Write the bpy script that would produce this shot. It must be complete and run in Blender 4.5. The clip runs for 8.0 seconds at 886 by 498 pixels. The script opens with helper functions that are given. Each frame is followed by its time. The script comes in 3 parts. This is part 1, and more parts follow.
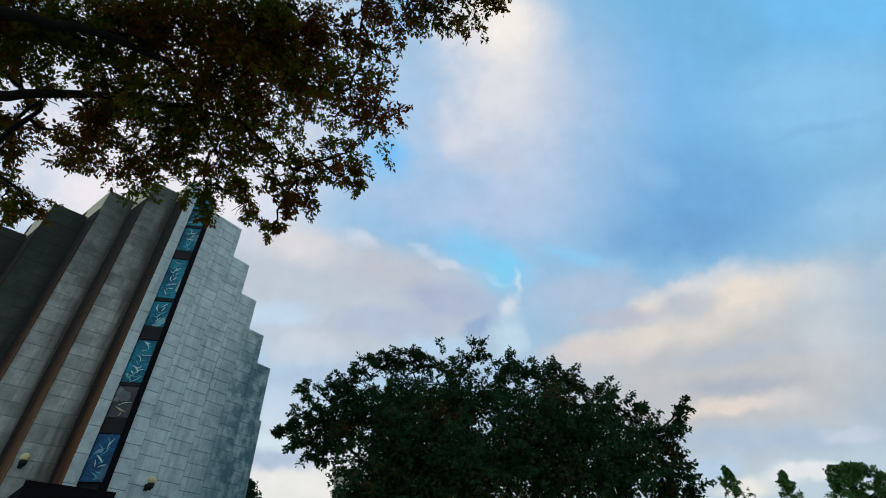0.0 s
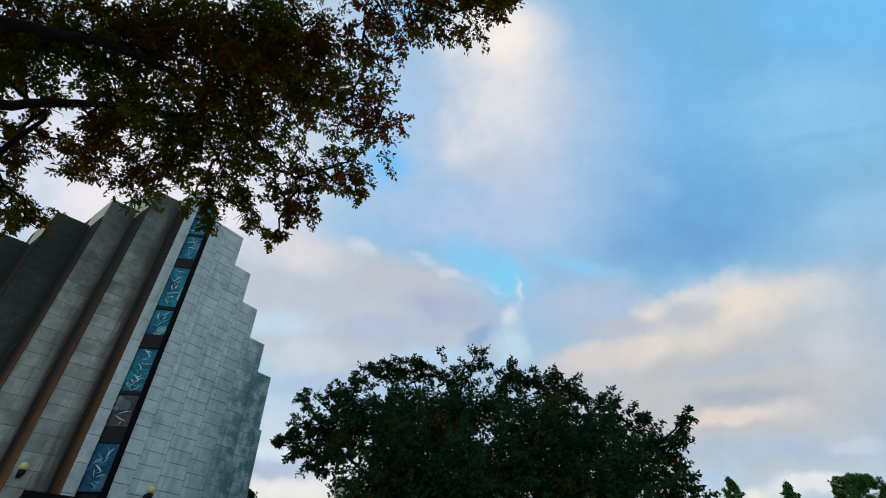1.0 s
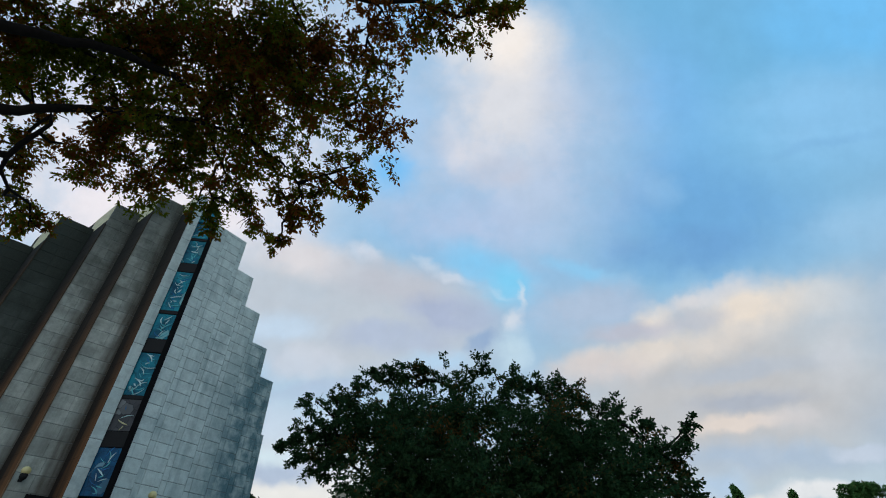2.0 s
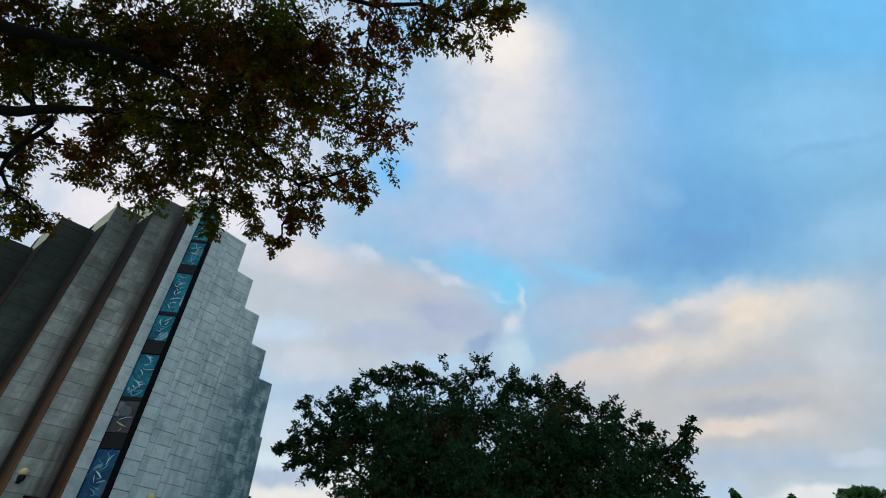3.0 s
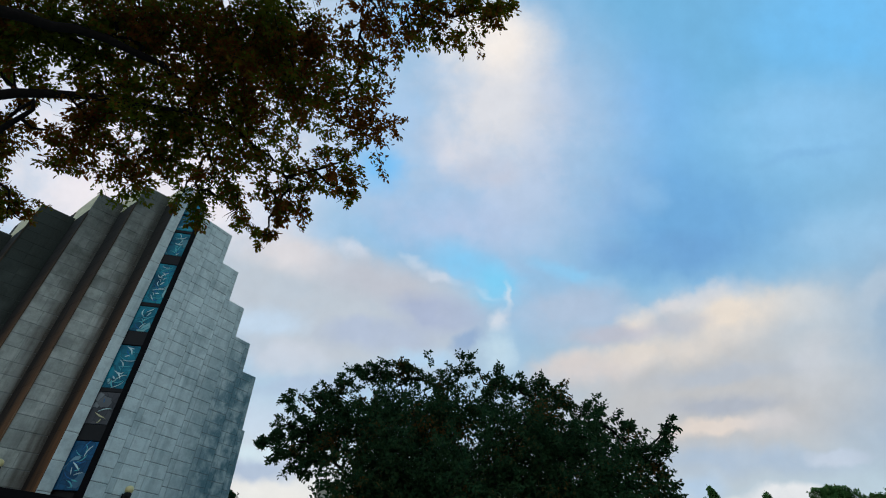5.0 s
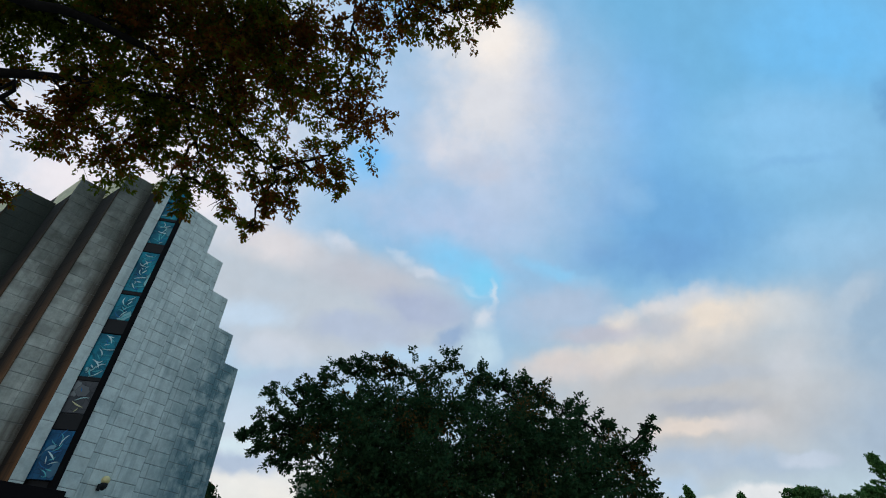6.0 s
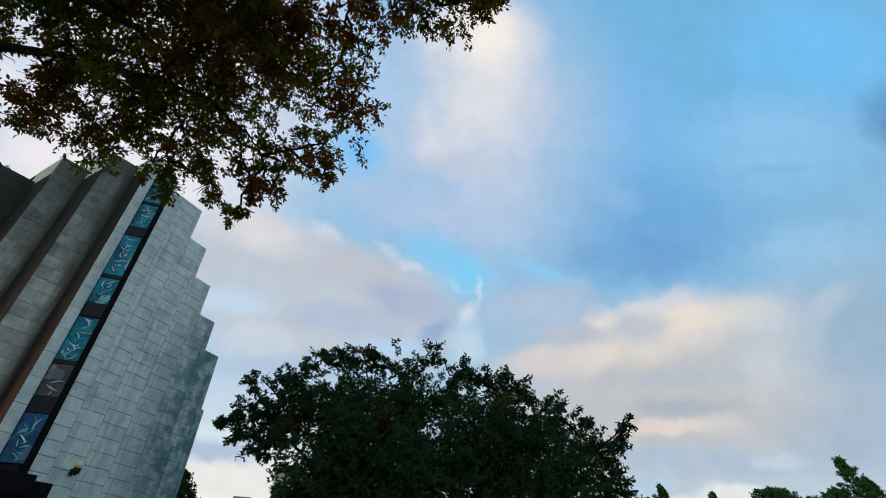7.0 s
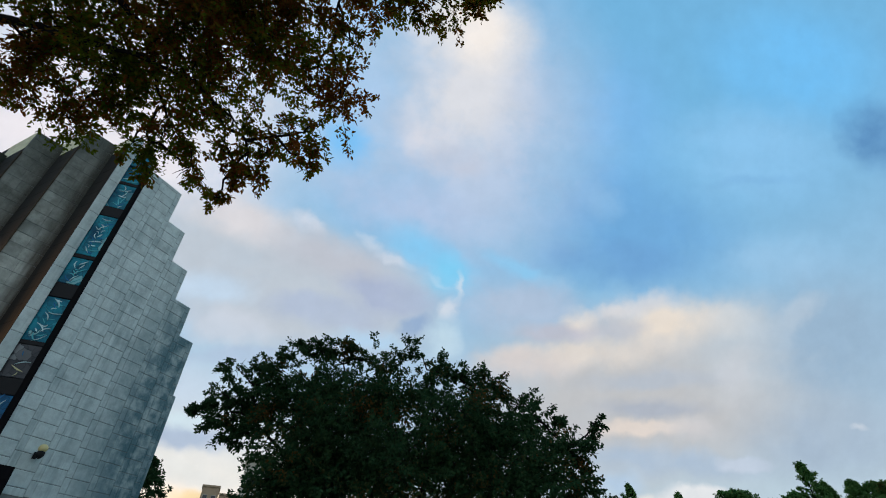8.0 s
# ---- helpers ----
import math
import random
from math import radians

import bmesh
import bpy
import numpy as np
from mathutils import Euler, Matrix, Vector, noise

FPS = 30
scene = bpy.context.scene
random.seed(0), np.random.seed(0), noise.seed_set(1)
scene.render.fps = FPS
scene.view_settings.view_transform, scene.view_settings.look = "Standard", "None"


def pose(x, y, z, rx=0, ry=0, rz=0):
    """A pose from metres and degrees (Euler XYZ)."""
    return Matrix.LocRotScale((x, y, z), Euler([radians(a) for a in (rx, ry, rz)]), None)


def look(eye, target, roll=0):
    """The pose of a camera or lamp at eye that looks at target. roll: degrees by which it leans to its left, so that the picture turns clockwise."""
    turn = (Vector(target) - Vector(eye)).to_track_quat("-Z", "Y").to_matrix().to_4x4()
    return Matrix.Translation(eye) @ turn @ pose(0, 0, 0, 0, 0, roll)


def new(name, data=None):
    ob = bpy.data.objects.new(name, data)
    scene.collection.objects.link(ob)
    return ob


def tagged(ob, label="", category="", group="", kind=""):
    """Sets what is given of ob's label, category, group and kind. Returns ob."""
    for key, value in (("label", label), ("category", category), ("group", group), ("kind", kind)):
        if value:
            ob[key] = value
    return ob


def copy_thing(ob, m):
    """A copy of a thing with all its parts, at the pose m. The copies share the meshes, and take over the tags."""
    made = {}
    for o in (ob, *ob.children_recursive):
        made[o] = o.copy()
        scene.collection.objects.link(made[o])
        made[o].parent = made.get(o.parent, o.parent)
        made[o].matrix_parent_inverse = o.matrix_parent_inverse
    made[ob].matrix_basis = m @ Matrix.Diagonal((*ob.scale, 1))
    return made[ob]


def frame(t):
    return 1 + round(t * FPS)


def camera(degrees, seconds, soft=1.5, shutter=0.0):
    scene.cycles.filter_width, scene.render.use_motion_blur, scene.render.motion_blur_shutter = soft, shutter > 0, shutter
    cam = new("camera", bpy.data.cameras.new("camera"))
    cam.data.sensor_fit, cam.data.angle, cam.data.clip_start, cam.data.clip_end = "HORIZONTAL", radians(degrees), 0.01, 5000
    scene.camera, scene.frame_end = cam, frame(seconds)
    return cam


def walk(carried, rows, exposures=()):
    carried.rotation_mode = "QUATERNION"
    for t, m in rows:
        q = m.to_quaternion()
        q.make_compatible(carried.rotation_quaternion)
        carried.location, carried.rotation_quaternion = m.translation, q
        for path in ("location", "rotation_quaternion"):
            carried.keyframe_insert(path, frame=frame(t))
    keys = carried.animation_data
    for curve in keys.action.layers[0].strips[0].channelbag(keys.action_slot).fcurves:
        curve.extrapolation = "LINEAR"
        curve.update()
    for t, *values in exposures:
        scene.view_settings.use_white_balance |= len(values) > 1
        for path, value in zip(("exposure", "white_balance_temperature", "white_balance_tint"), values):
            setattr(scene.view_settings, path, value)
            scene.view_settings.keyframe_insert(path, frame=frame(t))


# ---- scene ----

EYE = (0.0, 0.0, 1.6)

# camera: stands still and turns; seconds, then tilt, lean and turn in degrees
cam = camera(85.4, 8.0, soft=1.05)
PATH = (
    (0.0, 129.053, 1.351, 1.096), (0.5, 129.603, 1.288, 1.106), (1.0, 130.097, 1.200, 1.173),
    (1.5, 130.432, 1.040, 1.295), (3.0, 130.968, 0.757, 1.175), (3.5, 130.999, 0.836, 0.906),
    (4.0, 130.929, 0.826, 0.510), (4.5, 130.725, 0.792, 0.013), (6.0, 130.018, 0.504, -2.926),
    (6.5, 129.721, 0.231, -4.196), (7.0, 129.351, -0.115, -5.494), (7.5, 128.977, -0.378, -6.876),
    (8.0, 128.802, -0.768, -8.691),
)
walk(cam, [(t, pose(*EYE, a, b, c)) for t, a, b, c in PATH])


# ---- world, sun ----
def srgb(r, g, b):
    """Display values 0..255 as linear colour."""
    out = []
    for c in (r, g, b):
        c /= 255
        out.append(c / 12.92 if c < 0.04045 else ((c + 0.055) / 1.055) ** 2.4)
    return (*out, 1.0)


SUN_AZIMUTH, SUN_ELEVATION = -18.0, 4.0

world = bpy.data.worlds.new("evening_sky")
world.use_nodes = True
scene.world = world
wt = world.node_tree
wt.nodes.clear()


def wn(kind, **values):
    node = wt.nodes.new(kind)
    for key, value in values.items():
        node.inputs[key].default_value = value
    return node


def wmath(op, a, b=0.5, clamp=False):
    node = wt.nodes.new("ShaderNodeMath")
    node.operation, node.use_clamp = op, clamp
    for i, v in enumerate((a, b)):
        if isinstance(v, (int, float)):
            node.inputs[i].default_value = v
        else:
            wt.links.new(v, node.inputs[i])
    return node.outputs[0]


def wmix(fac, a, b):
    node = wt.nodes.new("ShaderNodeMix")
    node.data_type = "RGBA"
    for sock, v in ((node.inputs[0], fac), (node.inputs[6], a), (node.inputs[7], b)):
        if isinstance(v, (int, float, tuple)):
            sock.default_value = v
        else:
            wt.links.new(v, sock)
    return node.outputs[2]


def wdot(vec, axis):
    node = wt.nodes.new("ShaderNodeVectorMath")
    node.operation = "DOT_PRODUCT"
    wt.links.new(vec, node.inputs[0])
    node.inputs[1].default_value = axis
    return node.outputs["Value"]


def wramp(value, lo, hi):
    node = wt.nodes.new("ShaderNodeMapRange")
    node.interpolation_type = "SMOOTHSTEP"
    wt.links.new(value, node.inputs[0])
    node.inputs[1].default_value, node.inputs[2].default_value = lo, hi
    return node.outputs[0]


def wnoise(vec, scale, detail, rough=0.55):
    node = wn("ShaderNodeTexNoise", Scale=scale, Detail=detail, Roughness=rough)
    wt.links.new(vec, node.inputs["Vector"])
    return node


way = wt.nodes.new("ShaderNodeTexCoord").outputs["Generated"]
# the clouds are laid out on a flat sheet that touches the sky dome at 41 degrees of height, north
dr, du, df = (wdot(way, a) for a in ((1.0, 0.0, 0.0), (0.0, -0.655, 0.7556), (0.0, 0.7556, 0.655)))
ahead = wramp(df, 0.12, 0.4)
deep = wmath("MAXIMUM", df, 0.12)
sheet_x = wmath("ADD", wmath("MULTIPLY", wmath("DIVIDE", dr, deep), 8.5), 7.84)
sheet_y = wmath("SUBTRACT", 4.41, wmath("MULTIPLY", wmath("DIVIDE", du, deep), 8.5))
flat = wt.nodes.new("ShaderNodeCombineXYZ")
wt.links.new(sheet_x, flat.inputs[0])
wt.links.new(sheet_y, flat.inputs[1])
# ragged outlines: broad billows, then fine fraying


def fray(vec, scale, detail, reach):
    n = wnoise(vec, scale, detail, 0.62)
    mid = wt.nodes.new("ShaderNodeVectorMath")
    mid.operation = "SUBTRACT"
    wt.links.new(n.outputs["Color"], mid.inputs[0])
    mid.inputs[1].default_value = (0.5, 0.5, 0.5)
    add = wt.nodes.new("ShaderNodeVectorMath")
    add.operation = "MULTIPLY_ADD"
    wt.links.new(mid.outputs[0], add.inputs[0])
    add.inputs[1].default_value = reach
    wt.links.new(vec, add.inputs[2])
    return add.outputs[0]


sheet = fray(fray(flat.outputs[0], 0.9, 3.0, (0.7, 0.5, 0.0)), 3.0, 5.0, (0.26, 0.17, 0.0))
fluff = wramp(wnoise(flat.outputs[0], 0.9, 8.0, 0.62).outputs["Fac"], 0.34, 0.62)

# clear sky
sky = wt.nodes.new("ShaderNodeTexSky")
sky.sky_type, sky.sun_disc = "NISHITA", False
sky.sun_elevation, sky.sun_rotation = radians(SUN_ELEVATION), radians(SUN_AZIMUTH)
dim = wt.nodes.new("ShaderNodeVectorMath")
dim.operation = "SCALE"
wt.links.new(sky.outputs[0], dim.inputs[0])
dim.inputs["Scale"].default_value = 0.13
height = wdot(way, (0.0, 0.0, 1.0))
haze = wmix(wramp(height, 0.05, 0.75), srgb(204, 222, 236), srgb(126, 200, 248))
colour = wmix(0.75, dim.outputs[0], haze)
# broken cloud over the whole dome
dome = wramp(wnoise(way, 2.2, 7.0, 0.6).outputs["Fac"], 0.38, 0.60)
colour = wmix(wmath("MULTIPLY", dome, wmath("SUBTRACT", 0.8, wmath("MULTIPLY", ahead, 0.8))), colour, srgb(226, 225, 226))


def cloud(x, y, wide, high, turn, tint, cover, inner=0.15, ragged=0.35):
    """One bank of cloud on the sheet; inner: where its edge ends, near 1 for a crisp one."""
    global colour
    place = wt.nodes.new("ShaderNodeMapping")
    place.vector_type = "TEXTURE"
    wt.links.new(sheet, place.inputs[0])
    place.inputs["Location"].default_value = (x, y, 0)
    place.inputs["Rotation"].default_value = (0, 0, radians(turn))
    place.inputs["Scale"].default_value = (wide, high, 1)
    size = wt.nodes.new("ShaderNodeVectorMath")
    size.operation = "LENGTH"
    wt.links.new(place.outputs[0], size.inputs[0])
    body = wramp(size.outputs["Value"], 1.2, inner)
    soft = wmath("ADD", wmath("MULTIPLY", fluff, ragged), 1.0 - ragged * 0.6)
    cov = wmath("MULTIPLY", wmath("MULTIPLY", body, soft, True), wmath("MULTIPLY", ahead, cover), True)
    colour = wmix(cov, colour, srgb(*tint))


# blue field and its darker heart
cloud(15.2, 0.5, 2.2, 1.2, 0, (114, 194, 250), 0.75)
cloud(11.8, 2.4, 1.2, 2.0, 0, (126, 185, 238), 0.6)
cloud(12.3, 3.9, 2.6, 1.25, 6, (110, 168, 218), 0.85)
cloud(11.9, 4.6, 1.7, 0.5, -3, (110, 162, 212), 0.75, 0.3)
cloud(14.4, 2.3, 2.3, 1.1, -8, (148, 202, 243), 0.6)
cloud(14.5, 2.75, 1.3, 0.12, -12, (124, 178, 222), 0.5)
cloud(11.7, 3.5, 0.5, 0.34, 20, (142, 190, 230), 0.5)
cloud(15.4, 4.2, 1.5, 0.6, -8, (156, 199, 232), 0.7)
cloud(17.0, 1.6, 0.95, 0.72, 20, (88, 138, 188), 0.85, 0.3)
# bank behind the near tree; veil and white column beside it
cloud(2.8, 1.6, 5.2, 4.6, 0, (236, 232, 237), 0.95)
cloud(2.9, 3.7, 2.9, 1.5, 0, (238, 233, 238), 0.85)
cloud(9.15, 2.5, 2.6, 3.2, 0, (190, 204, 227), 0.85)
cloud(8.9, 1.7, 1.35, 1.7, 0, (221, 222, 227), 0.9)
cloud(8.9, 0.75, 1.2, 0.85, 0, (247, 239, 232), 0.9)
cloud(8.4, 2.8, 0.55, 0.38, -15, (222, 221, 228), 0.6)
cloud(8.75, 3.15, 0.7, 0.35, 0, (194, 201, 218), 0.7, 0.4)
cloud(7.25, 2.2, 0.4, 0.8, 0, (172, 204, 238), 0.6)
cloud(6.9, 3.05, 0.6, 0.5, 0, (122, 194, 248), 0.9)
cloud(8.0, 3.95, 1.9, 0.65, 6, (180, 199, 229), 0.75)
# clear rift
cloud(8.6, 4.95, 1.2, 0.5, 32, (134, 202, 243), 0.95)
cloud(8.9, 5.2, 0.6, 0.5, 20, (128, 206, 243), 0.9)
cloud(10.2, 4.9, 0.9, 0.2, 20, (140, 204, 243), 0.7)
# left bank
cloud(6.1, 5.55, 3.1, 1.25, 12, (190, 200, 211), 1.0, 0.55, 0.1)
cloud(5.3, 4.5, 1.1, 0.5, 10, (222, 218, 221), 0.85)
cloud(6.4, 4.45, 0.45, 0.16, 30, (216, 222, 234), 0.7)
cloud(7.0, 5.05, 1.5, 0.5, 12, (190, 194, 205), 0.8)
cloud(7.9, 5.65, 1.0, 0.38, 15, (168, 181, 209), 0.85, 0.3)
cloud(6.9, 6.0, 1.2, 0.32, 4, (176, 190, 214), 0.8, 0.3)
cloud(4.9, 5.75, 0.9, 0.36, 0, (196, 219, 241), 0.8)
cloud(5.3, 6.4, 1.1, 0.42, 0, (206, 213, 225), 0.7)
cloud(5.6, 6.85, 1.3, 0.2, -4, (178, 196, 220), 0.7, 0.4)
cloud(7.6, 6.4, 0.9, 0.26, 0, (178, 214, 243), 0.8)
cloud(4.5, 7.4, 0.8, 0.5, 0, (200, 216, 234), 0.7)
cloud(4.8, 8.35, 1.0, 0.32, 0, (166, 186, 213), 0.8)
cloud(4.6, 9.0, 1.4, 0.4, 0, (228, 230, 228), 0.8)
# evening glow over the skyline
cloud(4.7, 9.1, 1.4, 0.2, 0, (230, 231, 228), 0.7, 0.3)
cloud(5.0, 9.5, 0.8, 0.2, 0, (246, 214, 150), 0.85, 0.3)
cloud(4.7, 8.0, 0.7, 0.26, 0, (208, 230, 240), 0.7)
# lit edges and wisps of the rift
cloud(7.45, 4.65, 0.4, 0.13, 30, (220, 226, 236), 0.4)
cloud(7.95, 5.0, 0.42, 0.13, 22, (222, 227, 237), 0.45)
cloud(8.75, 5.34, 0.34, 0.08, 25, (206, 224, 241), 0.3)
cloud(8.4, 6.12, 0.38, 0.18, -8, (150, 175, 207), 1.0, 0.4)
cloud(9.14, 5.4, 0.10, 0.32, 0, (228, 233, 239), 0.6)
cloud(9.0, 5.8, 0.24, 0.18, -25, (226, 230, 237), 0.7)
cloud(9.0, 6.3, 0.35, 0.42, 0, (204, 229, 242), 0.65)
# right bank
cloud(13.1, 7.1, 4.6, 1.95, -5, (192, 194, 197), 1.0, 0.3, 0.1)
cloud(10.0, 5.6, 1.1, 0.6, 0, (176, 194, 217), 0.9)
cloud(10.8, 5.5, 0.8, 0.55, 0, (174, 193, 217), 0.85)
cloud(14.9, 6.0, 1.6, 1.2, 0, (193, 203, 212), 0.8)
cloud(13.2, 5.6, 1.6, 0.5, -8, (240, 226, 210), 0.85)
cloud(12.0, 5.5, 0.9, 0.2, -20, (222, 219, 220), 0.6)
cloud(14.6, 5.5, 1.0, 0.35, -8, (206, 212, 217), 0.6)
cloud(12.6, 5.3, 1.0, 0.26, -14, (222, 219, 220), 0.55)
cloud(11.5, 5.8, 0.45, 0.3, 40, (234, 223, 212), 0.8)
cloud(12.2, 5.8, 0.8, 0.28, -8, (188, 193, 204), 0.8)
cloud(11.8, 6.3, 2.2, 0.34, -9, (226, 217, 208), 0.85)
cloud(10.5, 6.65, 1.2, 0.4, -4, (216, 208, 206), 0.8)
cloud(11.1, 6.0, 1.0, 0.22, -6, (189, 190, 203), 0.8)
cloud(13.2, 6.7, 1.8, 0.26, -7, (180, 190, 203), 0.8)
cloud(13.1, 7.3, 1.4, 0.22, -3, (170, 179, 194), 0.8)
cloud(12.95, 7.68, 1.2, 0.2, -3, (228, 216, 207), 0.85, 0.3)
cloud(13.9, 7.65, 0.7, 0.3, 0, (208, 207, 210), 0.7)
cloud(14.7, 6.5, 0.5, 0.7, 10, (206, 210, 217), 0.5)
cloud(13.4, 8.3, 2.6, 0.36, 2, (171, 192, 215), 0.8)
cloud(12.6, 8.75, 0.6, 0.3, 0, (176, 203, 231), 0.7)
cloud(14.3, 8.95, 1.0, 0.22, 0, (230, 232, 234), 0.9, 0.4)
cloud(13.15, 9.15, 0.6, 0.26, 0, (240, 236, 226), 0.85, 0.3)
cloud(15.2, 8.25, 0.7, 0.2, 0, (197, 209, 225), 0.9, 0.4)
cloud(16.8, 5.7, 2.0, 1.6, 20, (152, 180, 205), 0.9)
cloud(16.9, 7.6, 2.2, 1.1, 0, (166, 185, 205), 0.9)
cloud(17.45, 7.36, 0.26, 0.1, 0, (206, 215, 226), 0.7)
cloud(15.9, 5.2, 0.7, 0.35, -40, (200, 211, 222), 0.4)

# fine mottling of the vapour
mottle = wmath("ADD", wmath("MULTIPLY", wnoise(flat.outputs[0], 2.2, 6.0, 0.58).outputs["Fac"], 0.18), 0.915)
shade = wt.nodes.new("ShaderNodeVectorMath")
shade.operation = "SCALE"
wt.links.new(colour, shade.inputs[0])
wt.links.new(mottle, shade.inputs["Scale"])
back = wn("ShaderNodeBackground", Strength=1.0)
wt.links.new(shade.outputs[0], back.inputs["Color"])
wout = wt.nodes.new("ShaderNodeOutputWorld")
wt.links.new(back.outputs[0], wout.inputs["Surface"])

sun = new("sun", bpy.data.lights.new("sun", "SUN"))
sun.data.energy, sun.data.angle, sun.data.color = 0.6, radians(10), (1.0, 0.78, 0.55)
sa, se = radians(SUN_AZIMUTH), radians(SUN_ELEVATION)
sun.matrix_world = look((math.sin(sa) * math.cos(se) * 50, math.cos(sa) * math.cos(se) * 50, math.sin(se) * 50 + 2), (0, 0, 2))


# ---- materials ----
def material(name, rough=0.8, metal=0.0):
    m = bpy.data.materials.new(name)
    m.use_nodes = True
    b = m.node_tree.nodes["Principled BSDF"]
    b.inputs["Roughness"].default_value, b.inputs["Metallic"].default_value = rough, metal
    return m, m.node_tree, b


def tex(t, kind, vec=None, **values):
    node = t.nodes.new(kind)
    for key, value in values.items():
        node.inputs[key].default_value = value
    if vec is not None:
        t.links.new(vec, node.inputs["Vector"])
    return node


def mixc(t, fac, a, b, blend="MIX"):
    node = t.nodes.new("ShaderNodeMix")
    node.data_type, node.blend_type = "RGBA", blend
    for sock, v in ((node.inputs[0], fac), (node.inputs[6], a), (node.inputs[7], b)):
        if isinstance(v, (int, float, tuple)):
            sock.default_value = v
        else:
            t.links.new(v, sock)
    return node.outputs[2]


def ramp(t, value, lo, hi, to0=0.0, to1=1.0):
    node = t.nodes.new("ShaderNodeMapRange")
    t.links.new(value, node.inputs[0])
    for i, v in enumerate((lo, hi, to0, to1)):
        node.inputs[i + 1].default_value = v
    return node.outputs[0]


def relief(t, b, value, strength, distance):
    node = t.nodes.new("ShaderNodeBump")
    node.inputs["Strength"].default_value, node.inputs["Distance"].default_value = strength, distance
    t.links.new(value, node.inputs["Height"])
    t.links.new(node.outputs[0], b.inputs["Normal"])


def world_place(t):
    return t.nodes.new("ShaderNodeNewGeometry").outputs["Position"]


def stretched(t, vec, s):
    node = t.nodes.new("ShaderNodeMapping")
    t.links.new(vec, node.inputs[0])
    node.inputs["Scale"].default_value = s
    return node.outputs[0]


def stone(name, pale, dark, stain, stain_lo, stain_hi, damp=None, dark_span=None, rust_shade=None):
    """Dressed limestone blocks: each a shade of its own, rain streaks and blotches; damp: middle and reach of a wet
    patch; then heights between which it darkens; last, rust and painted crease shade over one end.
    """
    m, t, b = material(name, 0.9)
    b.inputs["Specular IOR Level"].default_value = 0.15
    p = world_place(t)
    own = t.nodes.new("ShaderNodeObjectInfo").outputs["Random"]
    base = mixc(t, own, pale, dark)
    blot = tex(t, "ShaderNodeTexNoise", p, Scale=1.1, Detail=6.0, Roughness=0.65).outputs["Fac"]
    base = mixc(t, ramp(t, blot, stain_lo, stain_hi, 0.0, 0.7), base, stain)
    mottle = tex(t, "ShaderNodeTexNoise", p, Scale=3.4, Detail=5.0, Roughness=0.7).outputs["Fac"]
    base = mixc(t, ramp(t, mottle, 0.42, 0.66, 0.0, 0.46), base, tuple(c * 0.55 for c in dark[:3]) + (1,))
    streak = tex(t, "ShaderNodeTexNoise", stretched(t, p, (3.0, 3.0, 0.22)), Scale=1.6, Detail=5.0, Roughness=0.6).outputs["Fac"]
    base = mixc(t, ramp(t, streak, 0.5, 0.75, 0.0, 0.45), base, stain)
    # rust run-off and the shade of the crease, painted towards one end
    if rust_shade:
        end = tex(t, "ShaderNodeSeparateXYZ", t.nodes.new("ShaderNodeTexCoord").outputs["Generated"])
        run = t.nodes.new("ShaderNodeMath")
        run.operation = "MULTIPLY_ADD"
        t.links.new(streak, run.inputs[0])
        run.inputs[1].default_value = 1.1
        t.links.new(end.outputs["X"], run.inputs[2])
        base = mixc(t, ramp(t, run.outputs[0], 0.65, 1.5, 0.0, 0.95), base, rust_shade)
    # darker with height, the transition made ragged by the blotches
    if dark_span:
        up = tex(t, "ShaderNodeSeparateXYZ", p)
        ragged_height = t.nodes.new("ShaderNodeMath")
        ragged_height.operation = "MULTIPLY_ADD"
        t.links.new(blot, ragged_height.inputs[0])
        ragged_height.inputs[1].default_value = 5.0
        t.links.new(up.outputs["Z"], ragged_height.inputs[2])
        base = mixc(t, ramp(t, ragged_height.outputs[0], dark_span[0] + 2.5, dark_span[1] + 2.5, 0.0, 0.88), base, (0.022, 0.028, 0.022, 1))
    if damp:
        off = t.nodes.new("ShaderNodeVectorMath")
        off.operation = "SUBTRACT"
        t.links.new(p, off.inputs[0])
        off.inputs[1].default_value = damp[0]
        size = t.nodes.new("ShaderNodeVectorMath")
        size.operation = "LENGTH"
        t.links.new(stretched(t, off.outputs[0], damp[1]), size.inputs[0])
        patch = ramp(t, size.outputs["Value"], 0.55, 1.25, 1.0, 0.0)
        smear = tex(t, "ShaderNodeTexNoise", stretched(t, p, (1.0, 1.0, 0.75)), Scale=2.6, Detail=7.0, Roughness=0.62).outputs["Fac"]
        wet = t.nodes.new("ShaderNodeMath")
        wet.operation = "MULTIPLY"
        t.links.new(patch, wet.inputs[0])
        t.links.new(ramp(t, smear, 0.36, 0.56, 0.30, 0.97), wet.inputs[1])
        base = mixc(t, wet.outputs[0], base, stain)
    grain = tex(t, "ShaderNodeTexNoise", p, Scale=28.0, Detail=6.0, Roughness=0.7).outputs["Fac"]
    base = mixc(t, ramp(t, grain, 0.3, 0.7, 0.0, 0.3), base, tuple(c * 0.65 for c in dark[:3]) + (1,))
    t.links.new(base, b.inputs["Base Color"])
    relief(t, b, grain, 0.35, 0.02)
    return m


